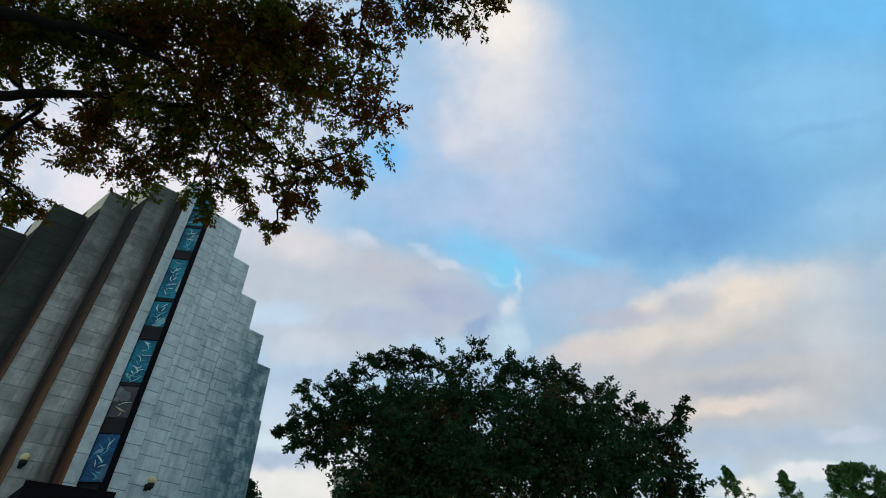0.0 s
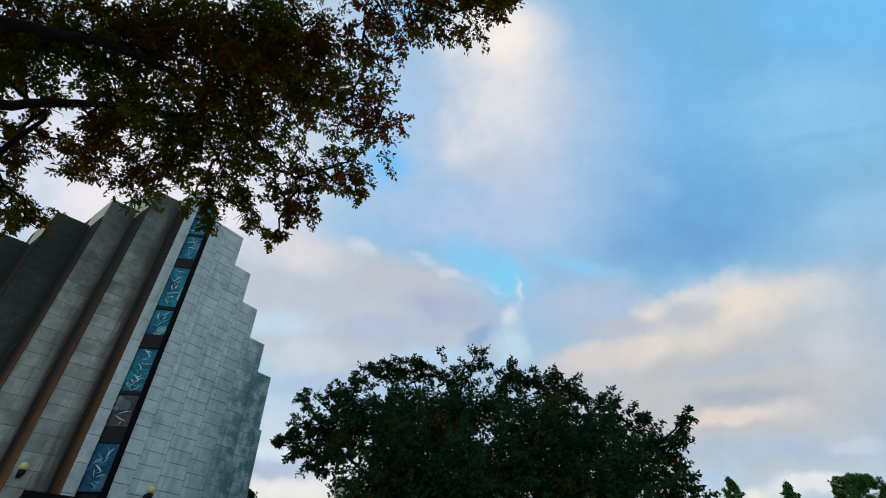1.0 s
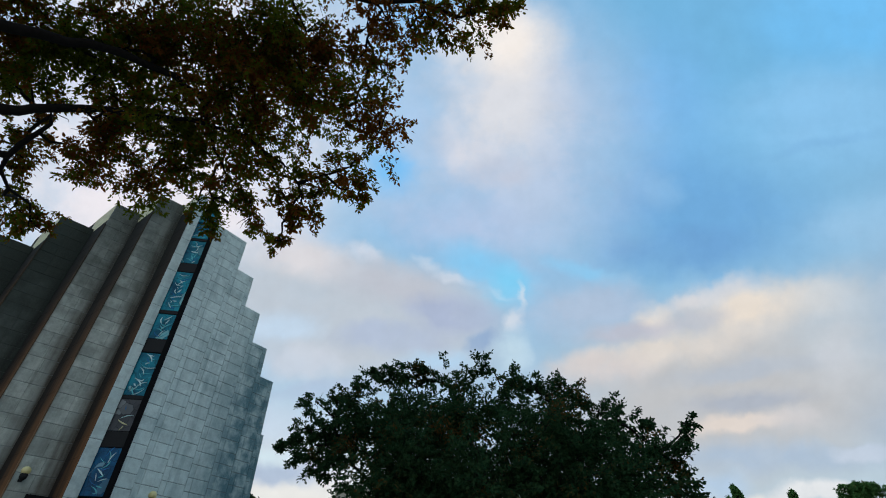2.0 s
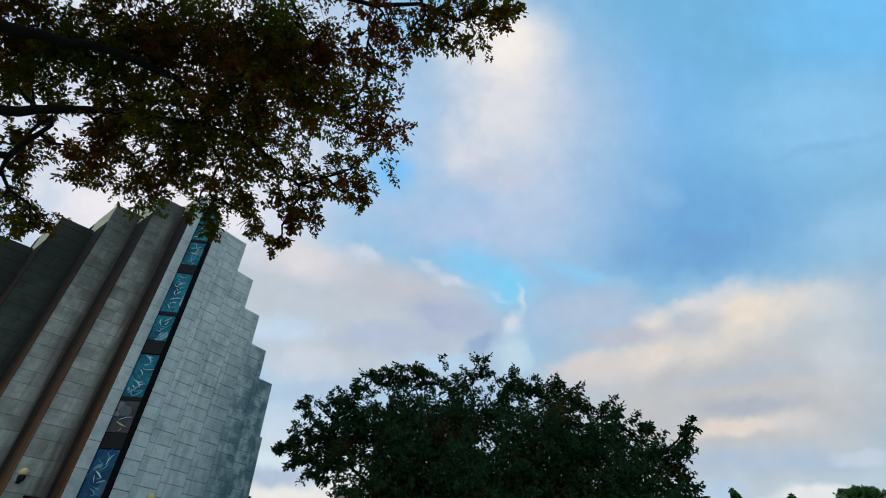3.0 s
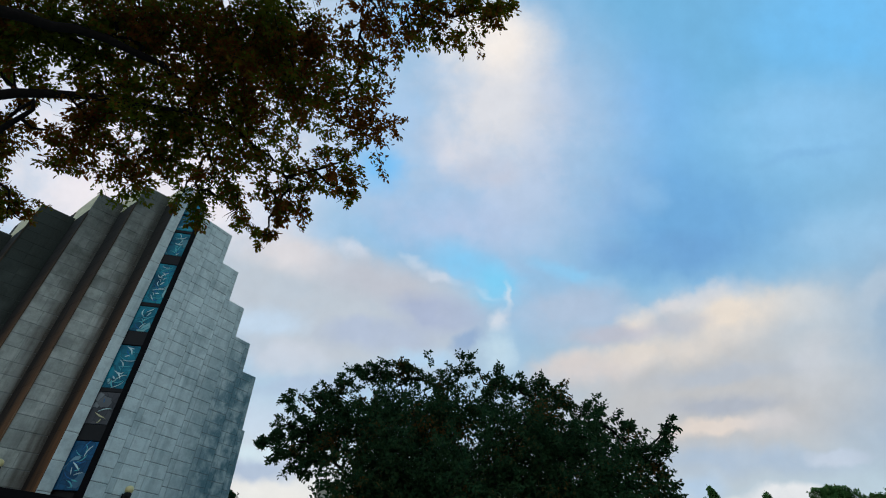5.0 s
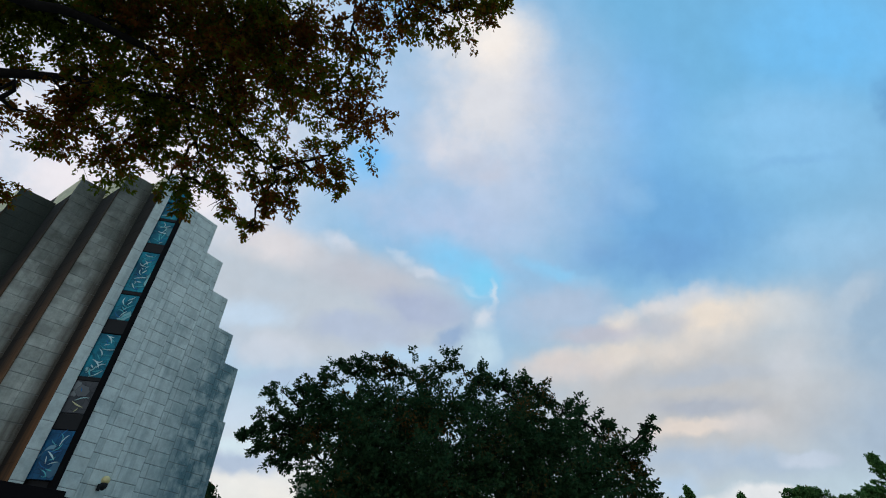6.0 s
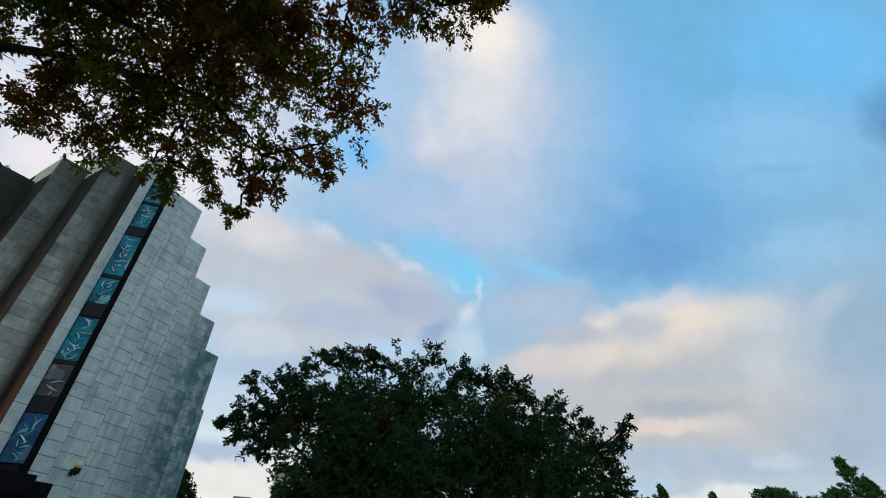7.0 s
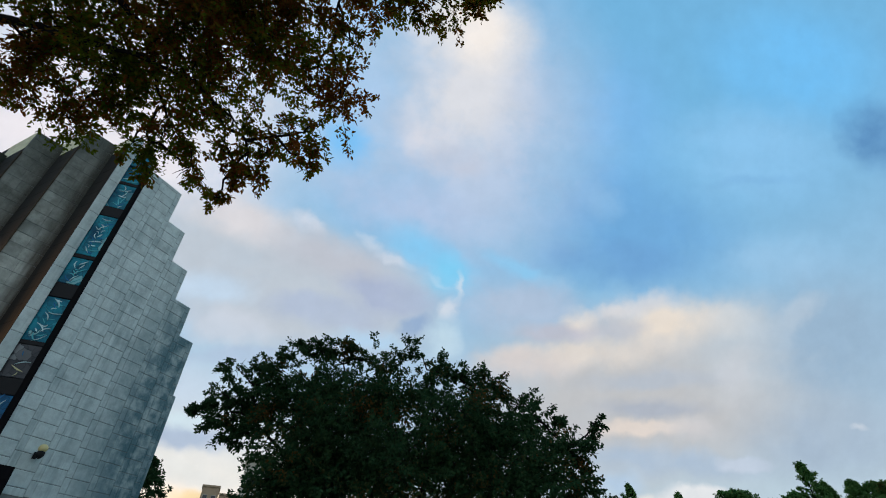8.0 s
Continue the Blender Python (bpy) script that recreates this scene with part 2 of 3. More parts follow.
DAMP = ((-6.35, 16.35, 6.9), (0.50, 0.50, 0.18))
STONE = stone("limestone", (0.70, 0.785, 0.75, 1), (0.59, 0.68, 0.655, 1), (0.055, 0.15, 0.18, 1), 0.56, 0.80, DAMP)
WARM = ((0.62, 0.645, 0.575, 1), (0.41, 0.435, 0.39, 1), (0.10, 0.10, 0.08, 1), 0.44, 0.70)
# darker tones for the folds furthest left
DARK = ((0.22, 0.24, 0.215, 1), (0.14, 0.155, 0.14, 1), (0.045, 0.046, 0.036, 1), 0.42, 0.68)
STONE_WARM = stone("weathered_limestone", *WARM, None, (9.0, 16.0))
STONE_RUST_SHADE = stone("rust_shade_limestone", *WARM, None, (9.0, 16.0), (0.060, 0.036, 0.022, 1))
STONE_DARK = stone("dark_limestone", *DARK, None, (4.5, 11.5))
STONE_SHADED = stone("crease_shade_limestone", *DARK, None, (4.5, 11.5), (0.022, 0.016, 0.012, 1))
MORTAR = stone("mortar", (0.30, 0.33, 0.32, 1), (0.24, 0.26, 0.25, 1), (0.08, 0.08, 0.075, 1), 0.4, 0.7)


def return_stone():
    """Side faces of the folds: rust washed over the outer edge and run down, the recess's shade painted dark behind it,
    darker still in the upper courses.
    """
    m, t, b = material("rust_and_recess_shade", 0.9)
    b.inputs["Specular IOR Level"].default_value = 0.2
    p = world_place(t)
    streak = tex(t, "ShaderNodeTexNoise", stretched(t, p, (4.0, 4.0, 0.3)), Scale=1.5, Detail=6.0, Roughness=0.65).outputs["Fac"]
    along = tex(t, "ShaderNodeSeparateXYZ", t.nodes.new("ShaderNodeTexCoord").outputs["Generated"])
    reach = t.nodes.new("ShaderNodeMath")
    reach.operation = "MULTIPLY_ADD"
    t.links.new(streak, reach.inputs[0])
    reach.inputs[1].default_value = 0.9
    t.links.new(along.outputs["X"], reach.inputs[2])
    # inner end dark for the shade of the recess, outer end rust
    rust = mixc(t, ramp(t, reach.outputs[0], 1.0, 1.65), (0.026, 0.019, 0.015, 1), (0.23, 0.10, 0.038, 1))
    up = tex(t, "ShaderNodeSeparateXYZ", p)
    ragged_height = t.nodes.new("ShaderNodeMath")
    ragged_height.operation = "MULTIPLY_ADD"
    t.links.new(streak, ragged_height.inputs[0])
    ragged_height.inputs[1].default_value = 6.0
    t.links.new(up.outputs["Z"], ragged_height.inputs[2])
    base = mixc(t, ramp(t, ragged_height.outputs[0], 9.5, 15.5, 0.0, 0.9), rust, (0.026, 0.026, 0.024, 1))
    t.links.new(base, b.inputs["Base Color"])
    relief(t, b, streak, 0.3, 0.02)
    return m


RUST_AND_SHADE = return_stone()
# pale copy for the top courses, open sky light put into its colour
STONE_PALE = stone("sky_lit_limestone", (0.92, 0.86, 0.60, 1), (0.88, 0.81, 0.56, 1), (0.60, 0.54, 0.36, 1), 0.65, 0.9)
ARRIS = stone("rusty_lit_arris", (0.30, 0.17, 0.09, 1), (0.18, 0.10, 0.055, 1), (0.08, 0.055, 0.04, 1), 0.35, 0.6, None, (6.0, 12.0))


def plain(name, colour, rough, metal=0.0, vary=0.35, scale=6.0, gloss=0.5):
    m, t, b = material(name, rough, metal)
    b.inputs["Specular IOR Level"].default_value = gloss
    n = tex(t, "ShaderNodeTexNoise", world_place(t), Scale=scale, Detail=6.0, Roughness=0.65).outputs["Fac"]
    low = tuple(c * (1 - vary) for c in colour) + (1,)
    t.links.new(mixc(t, ramp(t, n, 0.3, 0.7), low, (*colour, 1)), b.inputs["Base Color"])
    t.links.new(ramp(t, n, 0.2, 0.8, rough * 0.8, min(1, rough * 1.2)), b.inputs["Roughness"])
    relief(t, b, n, 0.2, 0.01)
    return m


BRONZE = plain("dark_bronze", (0.016, 0.016, 0.017), 0.6, 0.0, 0.35, 6.0, 0.2)
FASCIA = plain("black_fascia", (0.009, 0.008, 0.009), 0.8, 0.0, 0.35, 6.0, 0.05)
GLOBE = plain("yellowed_globe", (0.78, 0.66, 0.30), 0.3, 0.0, 0.15)
GRASS = plain("lawn", (0.06, 0.09, 0.03), 0.95, 0.0, 0.5, 1.5)
BOUNCE_PAVING = plain("bounce_concrete", (0.46, 0.44, 0.40), 0.9, 0.0, 0.3, 2.0)
ROOFING = plain("roof_felt", (0.09, 0.09, 0.09), 0.9)
TOWER = plain("pale_stucco", (0.50, 0.48, 0.40), 0.85, 0.0, 0.15, 0.4)
TAN = plain("tan_brick", (0.45, 0.33, 0.22), 0.85, 0.0, 0.2, 0.5)
PANE = plain("window_pane", (0.03, 0.04, 0.05), 0.1, 0.0, 0.2, 0.3)
BARK = plain("bark", (0.016, 0.013, 0.012), 0.95, 0.0, 0.5, 18.0, 0.1)


def stained(name, deep, mid, light, seed):
    """Faceted coloured glass with leaded, branching figures."""
    m, t, b = material(name, 0.3)
    b.inputs["Specular IOR Level"].default_value = 0.15
    p = stretched(t, world_place(t), (1.0, 1.0, 0.8))
    shiftp = tex(t, "ShaderNodeTexNoise", p, Scale=2.5, Detail=3.0)
    warped = mixc(t, 0.25, p, shiftp.outputs["Color"])
    cell = tex(t, "ShaderNodeTexVoronoi", warped, Scale=5.0 + seed)
    tone = tex(t, "ShaderNodeSeparateColor")
    t.links.new(cell.outputs["Color"], tone.inputs[0])
    cloudy = tex(t, "ShaderNodeTexNoise", p, Scale=2.2, Detail=4.0, Roughness=0.6).outputs["Fac"]
    base = mixc(t, ramp(t, cloudy, 0.32, 0.66), deep, mid)
    base = mixc(t, ramp(t, tone.outputs[0], 0.2, 0.9, 0.0, 0.35), base, deep)
    base = mixc(t, ramp(t, tone.outputs[1], 0.90, 0.99, 0.0, 0.6), base, light)
    lead = tex(t, "ShaderNodeTexVoronoi", warped, Scale=5.0 + seed)
    lead.feature = "DISTANCE_TO_EDGE"
    base = mixc(t, ramp(t, lead.outputs["Distance"], 0.0, 0.05, 0.5, 0.0), base, (0.01, 0.012, 0.014, 1))
    t.links.new(base, b.inputs["Base Color"])
    relief(t, b, lead.outputs["Distance"], 0.4, 0.03)
    return m


GLASS_TEAL = stained("teal_glass", (0.006, 0.08, 0.14, 1), (0.018, 0.36, 0.46, 1), (0.45, 0.85, 0.82, 1), 0.0)
GLASS_BLUE = stained("blue_glass", (0.008, 0.035, 0.08, 1), (0.012, 0.15, 0.32, 1), (0.40, 0.75, 0.78, 1), 1.0)
GLASS_GREY = stained("smoky_glass", (0.05, 0.05, 0.055, 1), (0.11, 0.11, 0.115, 1), (0.30, 0.32, 0.32, 1), 0.5)
SHARD = plain("pale_glass_piece", (0.62, 0.90, 0.89), 0.2, 0.0, 0.4)
SHARD_CYAN = plain("cyan_glass_piece", (0.10, 0.58, 0.64), 0.25, 0.0, 0.4)
SHARD_BLUE = plain("blue_glass_piece", (0.02, 0.20, 0.50), 0.25, 0.0, 0.4)
SHARD_GOLD = plain("gold_glass_piece", (0.62, 0.58, 0.30), 0.2, 0.0, 0.2)


def leafage(name, greens, autumn, amount, thinness=0.25):
    m, t, b = material(name, 0.75)
    b.inputs["Specular IOR Level"].default_value = 0.04
    geo = t.nodes.new("ShaderNodeNewGeometry")
    each = geo.outputs["Random Per Island"]
    base = mixc(t, each, greens[0], greens[1])
    patch = tex(t, "ShaderNodeTexNoise", geo.outputs["Position"], Scale=0.75, Detail=2.0).outputs["Fac"]
    turn = t.nodes.new("ShaderNodeMath")
    turn.operation = "MULTIPLY_ADD"
    t.links.new(each, turn.inputs[0])
    turn.inputs[1].default_value = 0.25
    t.links.new(patch, turn.inputs[2])
    base = mixc(t, ramp(t, turn.outputs[0], 0.78 - amount, 0.95 - amount), base, autumn)
    t.links.new(base, b.inputs["Base Color"])
    thin = t.nodes.new("ShaderNodeBsdfTranslucent")
    t.links.new(base, thin.inputs["Color"])
    both = t.nodes.new("ShaderNodeMixShader")
    both.inputs[0].default_value = thinness
    t.links.new(b.outputs[0], both.inputs[1])
    t.links.new(thin.outputs[0], both.inputs[2])
    t.links.new(both.outputs[0], t.nodes["Material Output"].inputs["Surface"])
    return m


LEAF_NEAR = leafage("turning_leaves", ((0.08, 0.11, 0.006, 1), (0.125, 0.135, 0.010, 1)), (0.18, 0.056, 0.010, 1), 0.22, 0.56)
LEAF_MID = leafage("dark_leaves", ((0.017, 0.053, 0.022, 1), (0.038, 0.080, 0.030, 1)), (0.10, 0.052, 0.014, 1), 0.06, 0.34)
LEAF_FAR = leafage("fresh_leaves", ((0.07, 0.17, 0.05, 1), (0.12, 0.24, 0.07, 1)), (0.14, 0.12, 0.04, 1), 0.0)


# ---- builders ----
def thing(name, place=(0, 0, 0), turn=0.0):
    ob = new(name)
    ob.matrix_basis = pose(*place, 0, 0, turn)
    return ob


def mesh_of(name, bm, *mats):
    me = bpy.data.meshes.new(name)
    bm.to_mesh(me)
    bm.free()
    for m in mats:
        me.materials.append(m)
    return me


def part(name, bm, mat, parent=None, label="", at=None):
    ob = new(name, mesh_of(name, bm, *(mat if isinstance(mat, tuple) else (mat,))))
    ob.parent = parent
    if at is not None:
        ob.matrix_basis = at
    return tagged(ob, label)


def box(bm, x0, x1, y0, y1, z0, z1, bevel=0.0):
    made = bmesh.ops.create_cube(bm, size=1.0)["verts"]
    bmesh.ops.scale(bm, verts=made, vec=(x1 - x0, y1 - y0, z1 - z0))
    bmesh.ops.translate(bm, verts=made, vec=((x0 + x1) / 2, (y0 + y1) / 2, (z0 + z1) / 2))
    if bevel:
        edges = {e for v in made for e in v.link_edges}
        bmesh.ops.bevel(bm, geom=list(edges), offset=bevel, segments=2, affect="EDGES", profile=0.5)
    return bm


def prism(bm, outline, lo, hi, axis="z"):
    """An outline (pairs) pushed from lo to hi along z, or along y for a standing outline of x and z."""
    put = (lambda a, b, h: (a, b, h)) if axis == "z" else (lambda a, b, h: (a, h, b))
    low = [bm.verts.new(put(a, b, lo)) for a, b in outline]
    high = [bm.verts.new(put(a, b, hi)) for a, b in outline]
    n = len(outline)
    bm.faces.new(low)
    bm.faces.new(high)
    for i in range(n):
        bm.faces.new((low[i], low[(i + 1) % n], high[(i + 1) % n], high[i]))
    bmesh.ops.recalc_face_normals(bm, faces=bm.faces)
    return bm


def tube(bm, points, radii, sides=8):
    """A tapering limb along points."""
    rings = []
    for i, p in enumerate(points):
        p = Vector(p)
        d = Vector(points[min(i + 1, len(points) - 1)]) - Vector(points[max(i - 1, 0)])
        q = d.to_track_quat("Z", "Y")
        rings.append([bm.verts.new(p + q @ Vector((math.cos(a) * radii[i], math.sin(a) * radii[i], 0)))
                      for a in (2 * math.pi * k / sides for k in range(sides))])
    for a, b in zip(rings, rings[1:]):
        for k in range(sides):
            f = bm.faces.new((a[k], a[(k + 1) % sides], b[(k + 1) % sides], b[k]))
            f.smooth = True
    bm.faces.new(rings[-1])
    bm.faces.new(rings[0][::-1])
    return bm


def wander(a, b, steps, amount, rng, sag=0.0):
    """A crooked line from a to b."""
    a, b = Vector(a), Vector(b)
    length = (b - a).length
    out = [a]
    for i in range(1, steps):
        s = i / steps
        j = Vector((rng.gauss(0, 1), rng.gauss(0, 1), rng.gauss(0, 1))) * amount * length
        out.append(a.lerp(b, s) + j + Vector((0, 0, sag * length * math.sin(math.pi * s))))
    return out + [b]


def leaves_mesh(name, spots, ways, sizes, mat, rng, broad=0.5):
    """Many small folded leaves, each six corners and four triangles, joined as one mesh."""
    n = len(spots)
    along = ways / np.linalg.norm(ways, axis=1)[:, None]
    rand = rng.normal(size=(n, 3)) + np.array((0, 0, 0.8))
    side = np.cross(along, rand)
    side /= np.linalg.norm(side, axis=1)[:, None] + 1e-9
    up = np.cross(side, along)
    L, W = sizes[:, None], sizes[:, None] * broad
    v = np.empty((n, 6, 3))
    v[:, 0] = spots
    v[:, 1] = spots + along * L * 0.35 + side * W * 0.5 + up * W * 0.15
    v[:, 2] = spots + along * L * 0.72 + side * W * 0.36 + up * W * 0.08
    v[:, 3] = spots + along * L - up * W * 0.25
    v[:, 4] = spots + along * L * 0.72 - side * W * 0.36 + up * W * 0.08
    v[:, 5] = spots + along * L * 0.35 - side * W * 0.5 + up * W * 0.15
    corner = (np.arange(n)[:, None] * 6 + np.array((0, 1, 2, 3, 0, 3, 4, 5))[None]).astype(np.int32)
    me = bpy.data.meshes.new(name)
    me.vertices.add(n * 6)
    me.vertices.foreach_set("co", v.reshape(-1))
    me.loops.add(n * 8)
    me.loops.foreach_set("vertex_index", corner.reshape(-1))
    me.polygons.add(n * 2)
    me.polygons.foreach_set("loop_start", np.arange(n * 2, dtype=np.int32) * 4)
    me.polygons.foreach_set("loop_total", np.full(n * 2, 4, dtype=np.int32))
    me.update(calc_edges=True)
    me.materials.append(mat)
    return me


def crown(clumps, leaf, per_area, rng, twig_leaves=7, droop=0.15, squash=0.75, middle=(0, 0, 0)):
    """Feathered sprays reach out of every clump; side twigs along them carry the leaves. Returns leaf places, ways, sizes and twig lines."""
    spots, ways, twigs = [], [], []
    for x, y, z, r in clumps:
        c = np.array((x, y, z))
        out = c - np.array(middle)
        out /= np.linalg.norm(out) + 1e-6
        side_twigs = 9
        count = max(5, int(per_area * r * r * (1.3 if r > 0.7 else 0.8) / (twig_leaves * side_twigs)))
        for _ in range(count):
            d = rng.normal(size=3) * np.array((1, 1, squash)) + out * 0.35
            d /= np.linalg.norm(d)
            root = c + rng.normal(size=3) * r * 0.28
            reach = r * rng.uniform(0.45, 1.0) * (1.2 if rng.random() < 0.12 else 1.0)
            tip = root + d * reach - np.array((0, 0, droop * reach * rng.uniform(0.2, 1)))
            twigs.append((root, tip))
            axis = (tip - root) / np.linalg.norm(tip - root)
            for k in range(side_twigs):
                s = 0.12 + 0.88 * (k + rng.random()) / side_twigs
                base = root + (tip - root) * s
                w = rng.normal(size=3)
                w -= axis * (w @ axis)
                w = w / (np.linalg.norm(w) + 1e-6) * (1.05 - 0.75 * s) + axis * 0.6
                w[2] *= 0.7
                end = base + w * reach * 0.34 * rng.uniform(0.5, 1.2)
                if k % 3 == 0:
                    twigs.append((base, end))
                q = np.sort(rng.uniform(0.1, 1.0, twig_leaves))[:, None]
                spots.append(base + (end - base) * q + rng.normal(size=(twig_leaves, 3)) * leaf * 0.35)
                v = (end - base)[None] / (np.linalg.norm(end - base) + 1e-6) * 0.9 + rng.normal(size=(twig_leaves, 3)) * 0.6
                v[:, 2] -= 0.3
                ways.append(v)
    spots, ways = np.concatenate(spots), np.concatenate(ways)
    return spots, ways, leaf * rng.uniform(0.65, 1.25, len(spots)), twigs


def grow(name, base, trunk_top, trunk_r, limbs, clumps, leaf, per_area, mat, seed, label, group="", broad=0.5, twig_share=0.35, droop=0.15, twig_leaves=7):
    """A tree: trunk, limbs, boughs into each clump, twigs and leaves."""
    rng, py = np.random.default_rng(seed), random.Random(seed)
    tree = thing(name, base)
    o = Vector(base)
    tip = Vector(trunk_top) - o
    bm = bmesh.new()
    line = wander((0, 0, -0.15), tip, 6, 0.02, py)
    tube(bm, line, [trunk_r * (1.35 if i == 0 else 1.0 - 0.09 * i) for i in range(7)], 12)
    part("trunk", bm, BARK, tree)
    joints = [Vector(p) for p in line[4:]]
    for points in limbs:
        pts = [Vector(p) - o for p in points]
        bm = bmesh.new()
        r0 = trunk_r * 0.36
        full = []
        chain = [min(joints[:3], key=lambda q: (q - pts[0]).length)] + pts
        for a, b in zip(chain, chain[1:]):
            full += wander(a, b, 3, 0.03, py)[:-1]
        full.append(chain[-1])
        tube(bm, full, [r0 * (1 - 0.82 * i / len(full)) for i in range(len(full))], 8)
        part("limb", bm, BARK, tree)
        joints += full[2:]
    bm = bmesh.new()
    local = [(x - o.x, y - o.y, z - o.z, r) for x, y, z, r in clumps]
    for x, y, z, r in sorted(local, key=lambda c: min((Vector(c[:3]) - j).length for j in joints)):
        c = Vector((x, y, z))
        j = min(joints, key=lambda q: (q - c).length)
        pts = wander(j, c, 4, 0.05, py)
        thick = min(0.05, 0.018 + 0.012 * (c - j).length)
        tube(bm, pts, [thick * (1 - 0.15 * i) for i in range(5)], 5)
        joints.append(pts[2])
        for _ in range(4):
            d = Vector((py.gauss(0, 1), py.gauss(0, 1), py.gauss(0, 0.7))).normalized() * r * 0.8
            tube(bm, wander(c, c + d, 3, 0.07, py), [thick * 0.45, thick * 0.35, thick * 0.22, thick * 0.1], 4)
    spots, ways, sizes, twigs = crown(local, leaf, per_area, rng, twig_leaves, droop=droop, middle=tuple(tip * 1.1))
    for a, b in twigs[:: max(1, int(1 / twig_share))]:
        tube(bm, (a, (a + b) / 2 + rng.normal(size=3) * 0.02, b), (leaf * 0.06, leaf * 0.05, leaf * 0.025), 3)
    part("branchwork", bm, BARK, tree)["kind"] = "stuff"
    ob = new("crown", leaves_mesh("crown", spots, ways, sizes, mat, rng, broad))
    ob.parent = tree
    ob["kind"] = "stuff"
    return tagged(tree, label, "tree", group)


# ---- ground ----
bm = bmesh.new()
bmesh.ops.create_grid(bm, x_segments=60, y_segments=60, size=2500.0)
for v in bm.verts:
    far = max(abs(v.co.x), abs(v.co.y))
    v.co.z = 0.0 if far < 200 else noise.noise(v.co * 0.002) * 4 - 2
tagged(part("ground", bm, GRASS), "mown evening lawn reaching out to the horizon", "ground", kind="structure")
# out of view: pale slab added to bounce light onto the church's lower walls
bm = bmesh.new()
box(bm, -16.0, 6.0, -10.0, 11.0, -0.2, 0.03, 0.01)
tagged(part("pavement", bm, BOUNCE_PAVING), "unseen pale concrete slab bouncing light onto the stone church", "pavement", kind="structure")

# ---- church ----
# own axes: x along the stepped wall, y into the building
TURN = 56.0
church = thing("church", (-8.62, 13.0, 0.0), TURN)
tagged(church, "tall modern church with folded grey limestone walls and stepped gable", "church")


def block_mesh(name, mat):
    """A block one unit wide, deep and high, its front edges worn."""
    bm = bmesh.new()
    c = 0.022
    ring = lambda y, e: [bm.verts.new((x, y, z)) for x, z in ((e, e), (1 - e, e), (1 - e, 1 - e), (e, 1 - e))]
    a, b, f = ring(1.0, 0.0), ring(0.25, 0.0), ring(0.0, c)
    for p, q in ((a, b), (b, f)):
        for i in range(4):
            bm.faces.new((p[i], p[(i + 1) % 4], q[(i + 1) % 4], q[i]))
    bm.faces.new(f)
    bmesh.ops.recalc_face_normals(bm, faces=bm.faces)
    return mesh_of(name, bm, mat)


BLOCK, BLOCK_WARM, BLOCK_RUST_SHADE, BLOCK_DARK, BLOCK_SHADED, BLOCK_RETURN, BLOCK_PALE = (
    block_mesh("block", m) for m in (STONE, STONE_WARM, STONE_RUST_SHADE, STONE_DARK, STONE_SHADED, RUST_AND_SHADE, STONE_PALE))
LAY = random.Random(5)


def set_block(wall, mesh, x0, x1, z0, z1):
    joint, bed = 0.003, 0.014
    ob = new("block", mesh)
    ob.parent = wall
    proud = LAY.uniform(0.010, 0.016)
    ob.matrix_basis = Matrix.LocRotScale((x0 + joint / 2, -proud, z0 + bed / 2), None, (x1 - x0 - joint, proud + 0.01, z1 - z0 - bed))


def lay_blocks(wall, x0, x1, z0, z1, high, shift, mesh):
    """One column of blocks on the face y = 0 of a wall, from z0 to z1."""
    z = z0 - shift
    while z < z1 - 0.02:
        lo, hi = max(z, z0), min(z + high, z1)
        if z1 - hi < 0.12:
            hi = z1
        if hi - lo > 0.05:
            set_block(wall, mesh, x0, x1, lo, hi)
        z = z + high if hi < z1 else z1


# stepped gable wall
STEPS = ((1.29, 14.30), (2.01, 12.96), (2.68, 11.68), (3.33, 10.49), (3.91, 9.40), (4.01, 7.52))
outline = [(0.0, 0.0), (0.0, 14.30)]
for i, (u, z) in enumerate(STEPS):
    outline.append((u, z))
    outline.append((u, STEPS[i + 1][1] if i + 1 < len(STEPS) else 0.0))
bm = prism(bmesh.new(), outline, 0.0, 0.6, "y")
stepped = part("stepped_wall", bm, MORTAR, church, "pale grey limestone wall stepping down like stairs")
# end face of the wall beside the glass
bm = box(bmesh.new(), -0.03, 0.0, -0.03, 0.6, 0.0, 14.3)
part("jamb", bm, FASCIA, church, "black jamb beside the stained glass")

# folded panels, from the glass leftwards: width and height
FOLDS = ((0.78, 15.8, 0.6), (0.948, 15.58, 0.9), (0.873, 15.12, 1.1), (1.082, 14.36, 1.1), (1.29, 13.35, 1.1), (1.2, 12.4, 1.1), (1.2, 11.5, 1.1), (1.2, 10.7, 1.1))
BEND = 9.0
cb, sb = math.cos(radians(BEND)), math.sin(radians(BEND))
corner = Vector((0.0, 0.0))
folds = []
